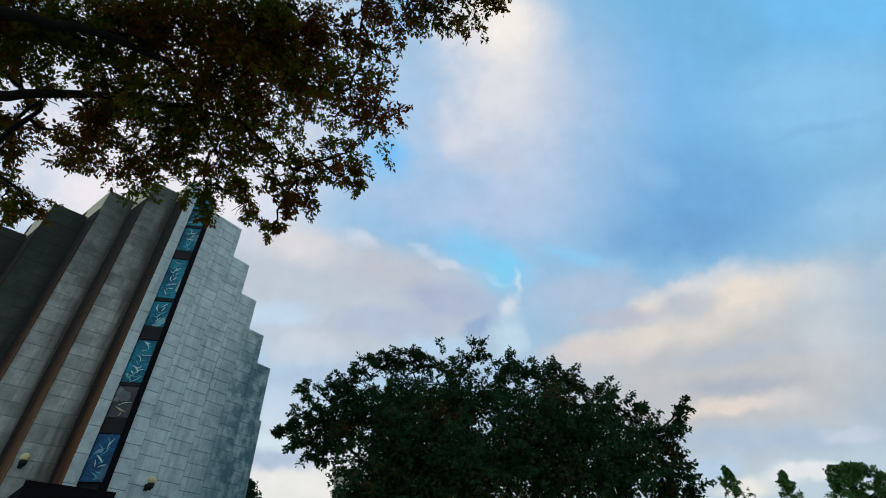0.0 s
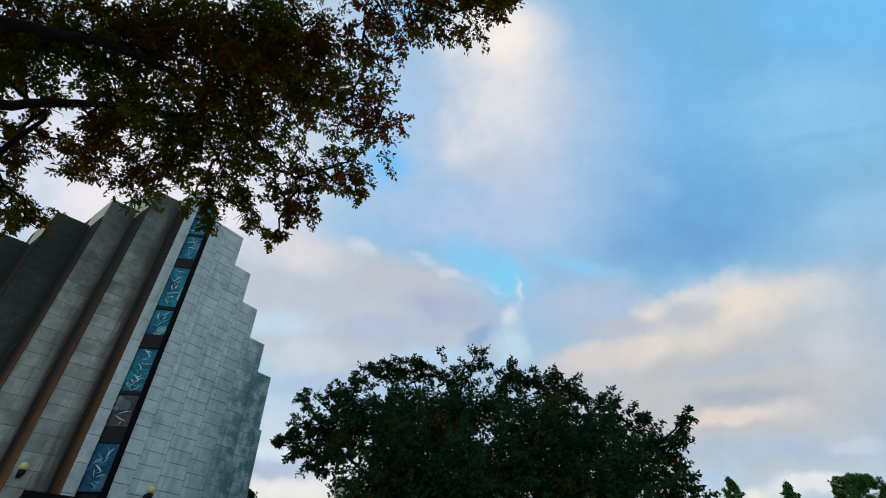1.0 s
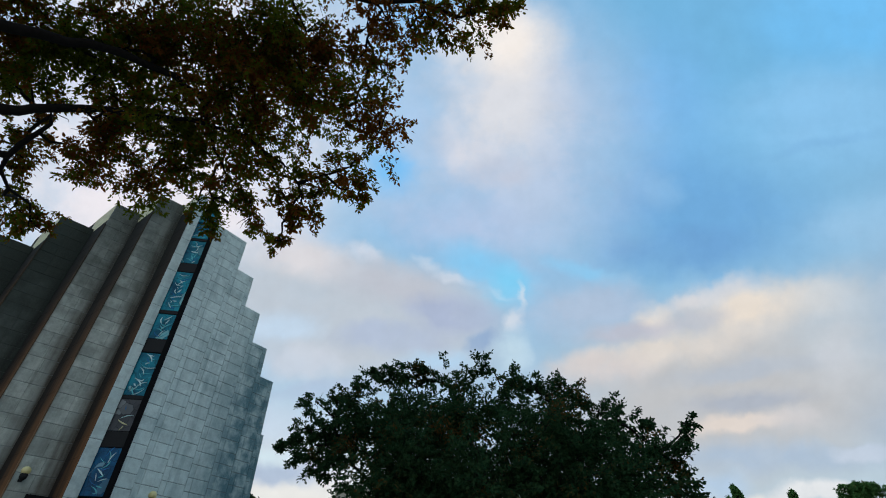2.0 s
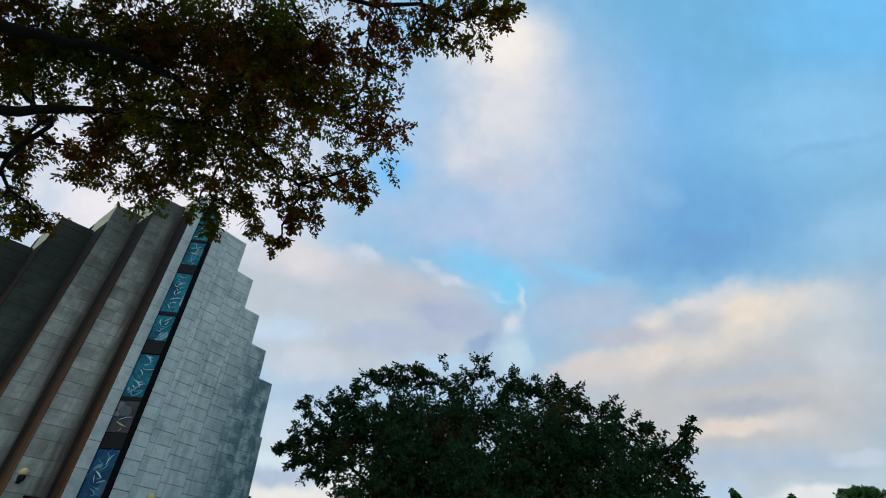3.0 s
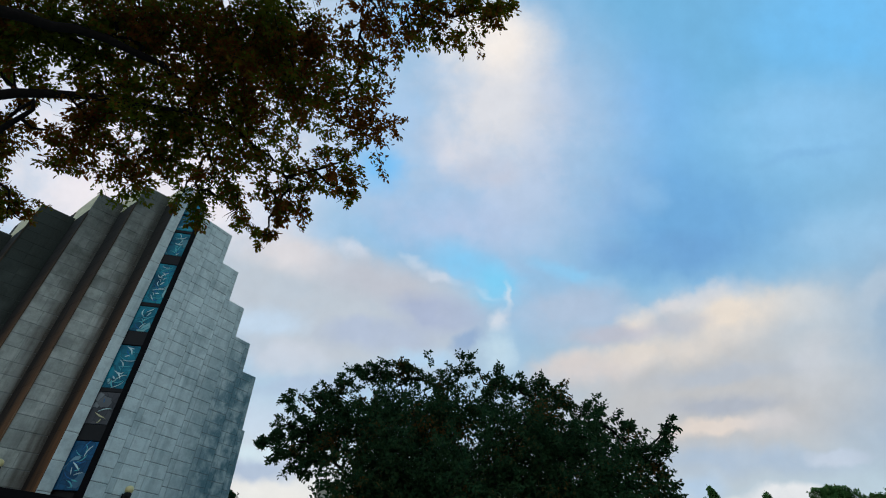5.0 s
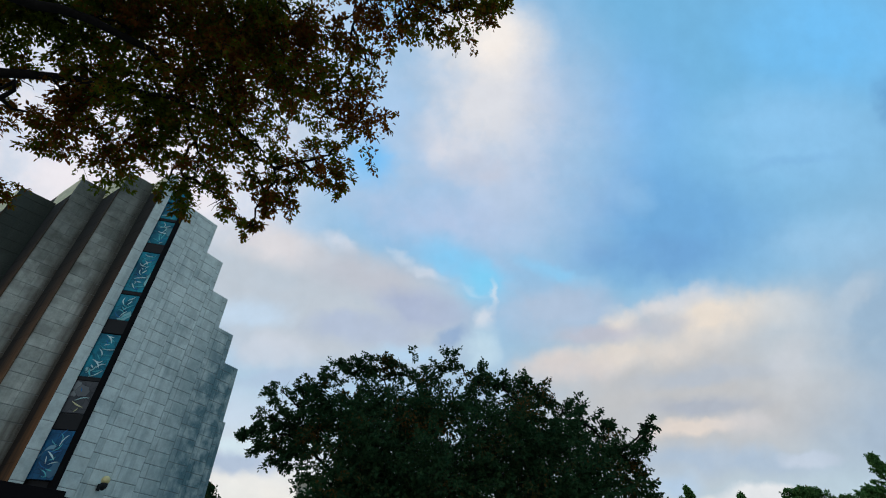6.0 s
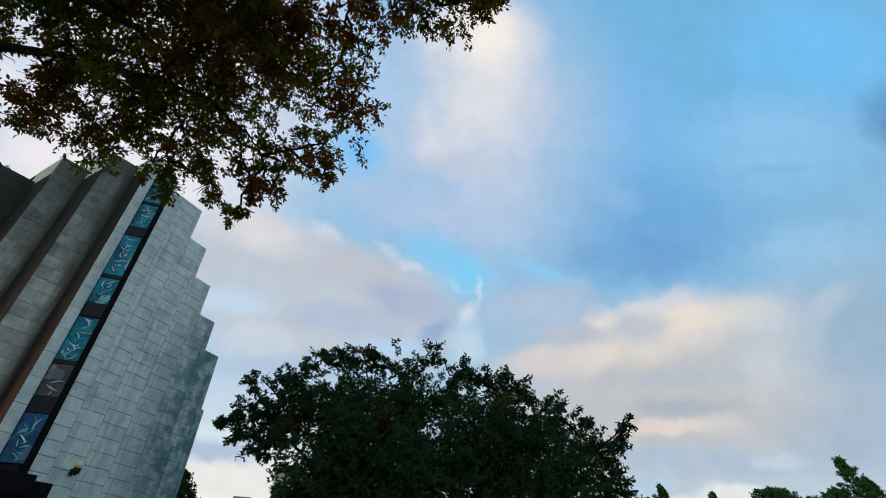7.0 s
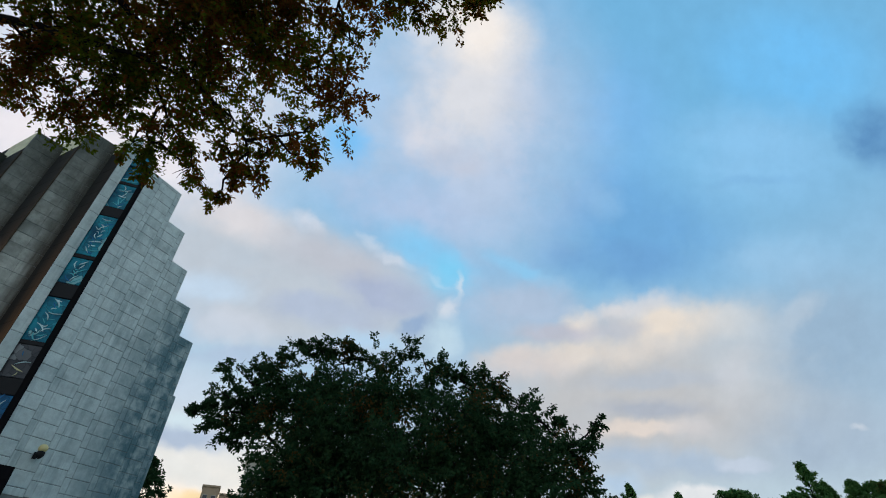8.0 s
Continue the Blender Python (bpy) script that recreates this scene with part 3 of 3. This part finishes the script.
for i, (w, top, deep) in enumerate(FOLDS):
    inner = corner + Vector((0.0, deep))
    front = inner - Vector((cb, -sb)) * w
    # own axes: x along the panel from its front edge, y into the building
    at = pose(front.x, front.y, 0, 0, 0, -BEND)
    if i == 0:
        wide = 0.315  # stone pier; the rest of this fold is glass
    else:
        wide = w
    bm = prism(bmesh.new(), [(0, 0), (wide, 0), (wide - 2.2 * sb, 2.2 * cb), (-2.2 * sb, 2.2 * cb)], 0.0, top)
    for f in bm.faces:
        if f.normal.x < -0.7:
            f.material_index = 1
    panel = part("folded_panel" if i else "pier", bm, (STONE_DARK if i > 2 else MORTAR, RUST_AND_SHADE), church,
                 "weathered limestone fold with rusty edge and painted crease shade" if i else "slim limestone pier beside the glass", at)
    if i:
        # thin bead: rust, and the light the edge catches painted brown
        bm = box(bmesh.new(), -0.018, 0.022, -0.044, 0.03, 0.0, top - 0.5 - 0.3 * (i % 3), 0.01)
        part("arris", bm, ARRIS, panel, "rust-brown front edge of the fold, edge light in its colour")
    folds.append((panel, wide, top))
    corner = front

# stained glass strip in the first fold
panel0, pier_wide, glass_top = folds[0]
front0 = Vector((0.0, FOLDS[0][2])) - Vector((cb, -sb)) * FOLDS[0][0]
window = thing("stained_glass_window")
window.parent = church
# the glass turns forward from the pier to meet the stepped wall
hinge = front0 + Vector((cb, -sb)) * pier_wide
meet = Vector((-0.034, 0.28))
swing = math.degrees(math.atan2(meet.y - hinge.y, meet.x - hinge.x))
window.matrix_basis = pose(hinge.x, hinge.y, 0, 0, 0, swing)
GX0, GX1 = -0.03, (meet - hinge).length
bm = box(bmesh.new(), GX0, GX1, 0.13, 0.20, 0.0, 15.2)
part("backing", bm, BRONZE, window)
for x in (GX0, GX1 - 0.014):
    part("side_frame", box(bmesh.new(), x, x + 0.014, 0.03, 0.128, 0.0, 15.2, 0.004), BRONZE, window)
PANES = ((2.6, 4.5, GLASS_BLUE), (4.92, 6.11, GLASS_BLUE), (6.57, 7.47, GLASS_GREY), (7.60, 8.95, GLASS_TEAL), (9.46, 10.36, GLASS_TEAL),
         (10.52, 12.10, GLASS_TEAL), (12.52, 13.55, GLASS_TEAL), (13.70, 14.40, GLASS_TEAL), (14.5, 15.1, GLASS_TEAL))
art = random.Random(11)
for lo, hi, mat in PANES:
    pane = part("pane", box(bmesh.new(), GX0 + 0.016, GX1 - 0.016, 0.045, 0.125, lo, hi, 0.004), mat, window)
    # thin bent strips of pale glass, set like twigs and leaves on the pane
    hues = (SHARD, SHARD_GOLD, SHARD_BLUE) if mat is GLASS_GREY else (SHARD, SHARD, SHARD, SHARD_CYAN, SHARD_CYAN, SHARD_BLUE)
    stem_z, flip = lo + 0.08, 1
    while stem_z < hi - 0.08:
        bm = bmesh.new()
        long, thin, bow = art.uniform(0.10, 0.36), art.uniform(0.012, 0.034), art.uniform(-0.05, 0.05)
        rim = []
        for k in range(6):
            q = k / 5
            rim.append((long * (q - 0.5), bow * math.sin(math.pi * q), thin * (0.25 + math.sin(math.pi * q))))
        loop = [(x, z + w / 2) for x, z, w in rim] + [(x, z - w / 2) for x, z, w in reversed(rim)]
        prism(bm, loop, 0.0, 0.012, "y")
        cx = (GX0 + GX1) / 2 + 0.02 + flip * art.uniform(0.0, 0.11)
        part("glass_strip", bm, art.choice(hues), window,
             at=pose(cx, 0.032, stem_z + art.uniform(-0.03, 0.03), 0, -flip * art.uniform(-15, 80), 0))
        flip = -flip
        stem_z += art.uniform(0.12, 0.26) if mat is GLASS_GREY else art.uniform(0.045, 0.10)
for lo, hi in ((6.13, 6.55), (7.48, 7.59), (8.98, 9.44), (10.38, 10.50), (12.12, 12.50), (13.57, 13.68)):
    part("transom", box(bmesh.new(), GX0 + 0.016, GX1 - 0.016, 0.03, 0.126, lo, hi, 0.005), BRONZE, window, "dark bronze panel between panes")

# body of the building behind the folds
bm = prism(bmesh.new(), [(-0.6, 3.1), (3.6, 0.62), (3.6, 16.0), (-9.0, 19.0), (-9.0, 12.6)], 0.0, 6.8)
part("rear_wall", bm, STONE_WARM, church, "plain stone body behind the folded front")
bm = prism(bmesh.new(), [(-0.5, 3.2), (3.5, 0.75), (3.5, 15.9), (-8.9, 18.9), (-8.9, 12.7)], 6.8, 6.95)
part("roof", bm, ROOFING, church, "flat felt roof")

# canopy over the entrance, turned with the folds
CANOPY = pose(-0.30, -1.28, 0.0, 0, 0, -BEND)
bm = box(bmesh.new(), -1.72, -0.04, 0.05, 3.2, 4.06, 4.36, 0.01)
canopy = part("canopy", bm, FASCIA, church, "flat black canopy over the entrance", CANOPY)
part("fascia", box(bmesh.new(), -1.757, 0.0, 0.0, 0.045, 4.0, 4.405, 0.006), FASCIA, canopy)
# dark porch under it, reaching past its end
bm = box(bmesh.new(), -1.70, 0.37, 0.06, 1.12, 0.03, 4.04, 0.008)
box(bm, 0.006, 0.37, 0.06, 1.12, 4.04, 4.31, 0.008)
part("porch", bm, FASCIA, church, "black entrance porch under the canopy", CANOPY)
bm = box(bmesh.new(), -1.45, -0.10, 0.02, 0.056, 0.04, 2.4, 0.01)
part("door", bm, BRONZE, church, "dark bronze entrance doors, closed", CANOPY)


# ---- wall lamps ----
def wall_lamp(at):
    lamp = new("wall_lamp")
    lamp.matrix_basis = at @ Matrix.Scale(0.8, 4)
    bm = bmesh.new()
    bmesh.ops.create_uvsphere(bm, u_segments=24, v_segments=14, radius=0.13)
    for f in bm.faces:
        f.smooth = True
    bmesh.ops.translate(bm, verts=bm.verts, vec=(0, -0.26, 0.06))
    part("globe", bm, GLOBE, lamp, "yellowed round glass globe")
    bm = bmesh.new()
    tube(bm, ((0, -0.26, -0.24), (0, -0.26, -0.16), (0, -0.26, -0.06), (0, -0.26, -0.02)), (0.03, 0.10, 0.115, 0.09), 16)
    part("cup", bm, BRONZE, lamp, "black metal cup under the globe")
    bm = bmesh.new()
    tube(bm, ((0, 0.0, -0.12), (0, -0.14, -0.16), (0, -0.26, -0.15)), (0.022, 0.02, 0.02), 8)
    part("arm", bm, BRONZE, lamp)
    part("wall_plate", box(bmesh.new(), -0.06, 0.06, -0.02, 0.0, -0.22, -0.02, 0.005), BRONZE, lamp)
    return tagged(lamp, "round yellowed globe lamp on a dark metal wall bracket", "wall lamp", "lamps on the church wall")


CHURCH_AT = pose(-8.62, 13.0, 0.0, 0, 0, TURN)
first_lamp = wall_lamp(CHURCH_AT @ pose(0.91, -0.042, 4.99))

p1 = FOLDS[1][0]
fr1 = front0 + Vector((0.0, FOLDS[1][2])) - Vector((cb, -sb)) * p1
copy_thing(first_lamp, CHURCH_AT @ pose(fr1.x, fr1.y, 0, 0, 0, -BEND) @ pose(0.20, -0.042, 5.36))

# ---- near tree, its crown hanging over the forecourt ----
NEAR_LIMBS = (
    ((-5.6, 1.6, 6.4), (-5.1, 2.5, 7.4), (-4.6, 2.9, 7.8), (-3.8, 3.5, 8.0), (-3.5, 3.9, 7.9), (-3.5, 4.4, 7.6)),
    ((-6.0, 2.4, 6.0), (-5.3, 3.3, 6.9), (-4.9, 3.6, 7.4), (-4.1, 3.9, 7.6), (-2.9, 4.2, 7.5)),
    ((-6.2, 3.2, 6.2), (-5.8, 3.9, 6.8), (-5.3, 3.7, 7.2)),
    ((-5.0, 1.4, 7.6), (-3.4, 2.2, 8.8), (-1.6, 2.8, 9.0), (0.3, 3.2, 8.9)),
)
NEAR_HIGH = (
    (-5.8, 3, 8.6, 0.6), (-5.1, 3.6, 8.3, 0.68), (-4.3, 3.4, 8.6, 0.72), (-3.7, 3.3, 8.8, 0.84), (-3.1, 3.7, 8.2, 0.84),
    (-2.6, 3.4, 8.5, 0.76), (-2.4, 3.5, 8.7, 0.75), (-1.95, 3.2, 8.6, 0.66), (-1.9, 3.5, 8.6, 0.36), (-3.9, 4.3, 7.6, 0.5), (-4.9, 4, 7.5, 0.5), (-4, 4.1, 7.8, 0.8), (-4.8, 4.2, 7.4, 0.65), (-3, 4.2, 7.7, 0.75),
    (-2.1, 3.9, 8, 0.74), (-1.3, 4, 8, 0.62), (-6.3, 3.4, 8.6, 0.5), (-0.45, 3.28, 8.8, 0.41), (0.2, 3.18, 8.85, 0.46),
    (0.85, 3.08, 8.95, 0.41), (-0.4, 2.3, 9.6, 0.7), (-3, 2.2, 9.5, 1.1), (-5.6, 1.4, 9.4, 1.3), (-7.6, 2, 8.6, 1.4),
)
NEAR_LOW = (
    (-0.95, 4.35, 7.8, 0.5), (-1.45, 4.75, 7.4, 0.52), (-2.4, 4.6, 7.3, 0.5), (-3.2, 4.7, 7.1, 0.5), (-4, 4.6, 7.2, 0.45),
    (-2.58, 5.4, 6.5, 0.26), (-2.45, 5.2, 6.72, 0.3), (-2.15, 5.05, 6.85, 0.3), (-3.4, 4.9, 6.7, 0.35), (-1.35, 5.05, 7.05, 0.3), (-4.5, 4.7, 7, 0.4), (-5.3, 4.4, 7.2, 0.42),
    (-2.37, 4.95, 6.9, 0.36), (-1.9, 4.9, 7.1, 0.38), (-2.9, 5.05, 6.75, 0.36), (-3.7, 4.9, 6.9, 0.36),
)
NEAR_EDGE = (
    (-5.5, 3.1, 8.5, 0.6), (-4.9, 3.3, 8.5, 0.6), (-4.4, 3.0, 8.9, 0.6), (-6.2, 3.1, 8.6, 0.45), (-6.6, 5, 7, 0.5), (-6.4, 4.4, 7.5, 0.45), (-6.1, 4.1, 7.5, 0.42), (-5.6, 3.8, 7.7, 0.34), (-5.9, 3.5, 8, 0.45), (-5.4, 3.2, 8.4, 0.5), (-6.5, 3.6, 8.3, 0.5), (-6, 2.6, 8.9, 0.65), (-4.9, 2.9, 8.8, 0.65), (-4.7, 3.9, 7.9, 0.6),
    (-6.2, 5, 6.7, 0.35), (-1.25, 3.6, 8.55, 0.36), (-1.1, 3.25, 8.8, 0.4), (-0.75, 3.13, 8.8, 0.39), (-0.15, 3.18, 8.85, 0.41), (0.45, 3.13, 8.9, 0.41), (-0.9, 3.75, 8.4, 0.32), (-1.75, 3.64, 8.4, 0.4), (0.95, 3.18, 8.9, 0.28),
)
grow("tree", (-7.2, 0.6, 0.0), (-6.6, 1.0, 5.6), 0.26, NEAR_LIMBS, NEAR_HIGH + NEAR_LOW + NEAR_EDGE, 0.066, 5400, LEAF_NEAR, 21,
     "broadleaf tree with green and rusty autumn leaves overhanging the forecourt", droop=0.5)

# ---- tree beside the church ----
MID_LIMBS = (
    ((-0.6, 12.6, 3.6), (-1.8, 12.4, 4.8), (-3.2, 12.4, 5.8)),
    ((0.2, 12.6, 4.0), (-0.6, 12.9, 6.0), (-0.9, 13.0, 7.3)),
    ((1.2, 12.5, 3.8), (2.0, 12.5, 5.6), (2.6, 12.6, 6.6)),
    ((1.4, 12.2, 3.4), (3.2, 12.0, 4.4), (4.8, 12.2, 5.1), (5.7, 12.3, 5.8)),
)
MID_TOP = (
    (5.98, 12.3, 6.12, 0.22), (5.75, 12.3, 5.7, 0.38), (5.4, 12.2, 5.18, 0.59), (5.2, 12.1, 4.53, 0.65), (5, 12, 3.93, 0.71),
    (4.8, 12.3, 5.85, 0.5), (4.3, 12.4, 6.25, 0.53), (3.85, 12.4, 6.5, 0.53), (3.3, 12.5, 6.95, 0.59), (2.75, 12.5, 7.05, 0.59), (2.2, 12.5, 7.2, 0.59),
    (1.6, 12.5, 7.35, 0.59), (0.95, 12.4, 7.68, 0.53), (0.2, 12.5, 7.3, 0.59), (-0.45, 12.4, 7.62, 0.5), (-0.95, 12.4, 7.65, 0.5), (-1.5, 12.4, 7.6, 0.5),
    (-2, 12.4, 7.6, 0.5), (-2.5, 12.4, 7.15, 0.53), (-3.05, 12.4, 6.95, 0.5), (-3.6, 12.4, 6.95, 0.4), (-3.75, 12.4, 6.25, 0.47),
    (-4.1, 12.4, 5.82, 0.31), (-4.35, 12.4, 5.72, 0.17), (-3.8, 12.4, 5.48, 0.33), (-3.3, 12.4, 5.43, 0.47), (-3.1, 12.3, 5.15, 0.28), (-2.75, 12.3, 5.43, 0.47),
)
MID_CORE = (
    (-3.25, 12.4, 6.2, 0.55), (-3.5, 12.4, 5.8, 0.4), (-2.6, 12.3, 5.8, 0.5), (4.0, 12.2, 5.75, 0.6), (4.9, 12.2, 5.3, 0.5), (2.9, 12.4, 6.4, 0.6), (-2.9, 12.6, 6.1, 0.65), (-2.2, 12.6, 6.5, 0.8), (-1.1, 12.7, 6.7, 0.8), (0.2, 12.7, 6.5, 0.8), (1.2, 12.6, 6.6, 0.8), (2.3, 12.5, 6.2, 0.8), (3.4, 12.3, 5.7, 0.8), (4.4, 12.2, 5.1, 0.7),
)
MID_LOW = (
    (-2.3, 12.0, 5.6, 0.7), (-1.15, 11.6, 4.2, 0.85), (-1.85, 11.9, 4.75, 0.7), (-1.8, 11.5, 4.0, 0.9), (-1.5, 12.0, 5.9, 0.9), (-0.9, 11.4, 4.6, 1.1), (-0.7, 11.5, 5.3, 1.0), (-0.6, 11.2, 3.9, 1.1), (0.1, 12.0, 5.9, 1.0), (0.7, 11.2, 4.5, 1.3),
    (1.8, 11.4, 5.2, 1.1), (2.9, 11.6, 5.3, 0.9), (2.8, 11.1, 4.2, 1.2), (3.9, 11.3, 4.4, 0.9), (0.4, 13.6, 5.0, 1.2), (2.2, 13.4, 4.8, 1.2),
)
grow("tree", (0.6, 12.4, 0.0), (0.5, 12.5, 3.4), 0.24, MID_LIMBS, MID_TOP + MID_CORE + MID_LOW, 0.09, 3550, LEAF_MID, 33,
     "rounded dark green broadleaf tree standing beside the church", broad=0.55)


# ---- distant trees ----
def far_tree(x, y, top, wide, seed, tall, label, leaves=LEAF_FAR):
    """tall: a narrow spire of a tree, else a rounded one."""
    r = random.Random(seed)
    clumps = [(x, y, top - 0.1, 0.08), (x, y, top - 0.3, 0.12)]
    count = 96 if tall else 130
    for k in range(count):
        down = 0.3 + (top * 0.66 - wide * 0.2) * ((k + r.random()) / count) ** 1.9
        if tall:
            reach = min(wide, 0.08 + 0.46 * down)
            size = min(0.6, 0.10 + 0.08 * down)
        else:
            reach = wide * 0.85 * math.sqrt(min(1.0, down / (wide * 0.9)))
            size = min(0.7, 0.18 + 0.10 * down)
        a = r.uniform(0, 6.283)
        q = reach * (0.15 + 0.85 * r.random())
        clumps.append((x + math.cos(a) * q, y + math.sin(a) * q, top - down, size * r.uniform(0.7, 1.3)))
    return grow("tree", (x, y, 0.0), (x, y, top * 0.75), 0.2, ((((x, y, top * 0.8), (x, y, top - 0.2)),) if tall else ()), clumps, 0.13, 800, leaves, seed, label, "distant trees", broad=0.55, twig_share=0.1, twig_leaves=2 if tall else 3)


far_tree(21.3, 40.0, 11.5, 2.6, 41, True, "slender fresh green tree far beyond the lawn")
far_tree(25.5, 40.0, 11.05, 1.5, 42, True, "thin-topped green tree far beyond the lawn")
far_tree(25.3, 33.2, 9.75, 4.0, 43, False, "rounded fresh green tree beyond the lawn")
far_tree(30.3, 40.0, 11.4, 1.8, 44, True, "slender fresh green tree far beyond the lawn")
far_tree(32.3, 38.3, 10.5, 2.4, 45, False, "small round green tree far beyond the lawn")
far_tree(28.57, 30.0, 11.0, 2.4, 46, True, "pointed green tree beyond the lawn")
far_tree(29.8, 30.2, 9.85, 1.6, 49, True, "short pointed green tree beyond the lawn")
far_tree(27.6, 30.4, 9.2, 1.3, 50, False, "low round green tree beyond the lawn")
far_tree(31.7, 30.0, 10.05, 1.6, 51, True, "pointed green tree beyond the lawn")
far_tree(33.2, 29.6, 9.9, 3.6, 47, False, "broad fresh green tree beyond the lawn")
far_tree(-11.1, 27.4, 8.6, 1.7, 48, False, "dark round tree behind the church corner", LEAF_MID)


# ---- distant buildings ----
def block_building(name, x, y, wide, deep, high, turn, mat, floors, bays, label):
    b = thing(name, (x, y, 0.0), turn)
    part("wall", box(bmesh.new(), -wide / 2, wide / 2, -deep / 2, deep / 2, -0.5, high, 0.05), mat, b)
    part("roof", box(bmesh.new(), -wide / 2 - 0.2, wide / 2 + 0.2, -deep / 2 - 0.2, deep / 2 + 0.2, high + 0.004, high + 0.5, 0.05), mat, b)
    for f in range(floors):
        for k in range(bays):
            cx = -wide / 2 + wide * (k + 0.5) / bays
            cz = 1.0 + (high - 2.0) * (f + 0.5) / floors
            w = part("window", box(bmesh.new(), cx - 0.6, cx + 0.6, -deep / 2 - 0.06, -deep / 2 + 0.01, cz - 0.8, cz + 0.8, 0.02), TOWER, b)
            part("pane", box(bmesh.new(), cx - 0.5, cx + 0.5, -deep / 2 - 0.075, -deep / 2 - 0.062, cz - 0.7, cz + 0.7), PANE, w)
    return tagged(b, label, "building", "distant buildings")


block_building("apartment_building", -12.2, 69.0, 6.0, 8.0, 17.8, 10, TOWER, 5, 3, "pale stuccoed tower block behind the trees")
block_building("office_building", -39.6, 145.0, 4.0, 8.0, 30.2, 14, TAN, 9, 2, "tan brick tower on the skyline")
block_building("office_building", -33.8, 146.5, 7.0, 8.0, 28.6, 14, TAN, 8, 3, "low tan brick block on the skyline")

# ---- the stone blocks of the church ----
# broad columns with a narrow one between them; each narrow column keeps the beds of the next broad one
EDGES = (0.0, 0.62, 1.29, 2.01, 2.68, 3.33, 3.91)
TOPS = (14.30, 14.30, 12.96, 11.68, 10.49, 9.40)
BEDS = (0.0, 0.27, 0.5, 0.18, 0.42, 0.08, 0.3)
for i, top in enumerate(TOPS):
    cut = EDGES[i + 1] - 0.17
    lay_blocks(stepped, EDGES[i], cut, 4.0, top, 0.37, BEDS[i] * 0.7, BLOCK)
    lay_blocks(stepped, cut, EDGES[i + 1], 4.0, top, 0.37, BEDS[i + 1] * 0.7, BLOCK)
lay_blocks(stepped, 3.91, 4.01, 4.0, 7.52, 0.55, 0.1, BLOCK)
for i, (panel, wide, top) in enumerate(folds[:6]):
    if i == 0:
        lay_blocks(panel, 0.0, wide, 3.6, top, 0.72, 0.2, BLOCK)
        continue
    z = 3.6 + 0.1 * i
    while z < top - 0.02:
        hi = top if top - z < 0.62 else z + LAY.uniform(0.38, 0.48)
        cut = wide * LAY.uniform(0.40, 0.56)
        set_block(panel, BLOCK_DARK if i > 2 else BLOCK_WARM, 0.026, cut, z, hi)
        # the block next to the crease carries its shade in the colour
        set_block(panel, BLOCK_SHADED if i > 2 else BLOCK_RUST_SHADE, cut, wide, z, hi)
        z = hi

# side faces of the folds, course by course: recess shade painted in below, pale as if lit above the next fold
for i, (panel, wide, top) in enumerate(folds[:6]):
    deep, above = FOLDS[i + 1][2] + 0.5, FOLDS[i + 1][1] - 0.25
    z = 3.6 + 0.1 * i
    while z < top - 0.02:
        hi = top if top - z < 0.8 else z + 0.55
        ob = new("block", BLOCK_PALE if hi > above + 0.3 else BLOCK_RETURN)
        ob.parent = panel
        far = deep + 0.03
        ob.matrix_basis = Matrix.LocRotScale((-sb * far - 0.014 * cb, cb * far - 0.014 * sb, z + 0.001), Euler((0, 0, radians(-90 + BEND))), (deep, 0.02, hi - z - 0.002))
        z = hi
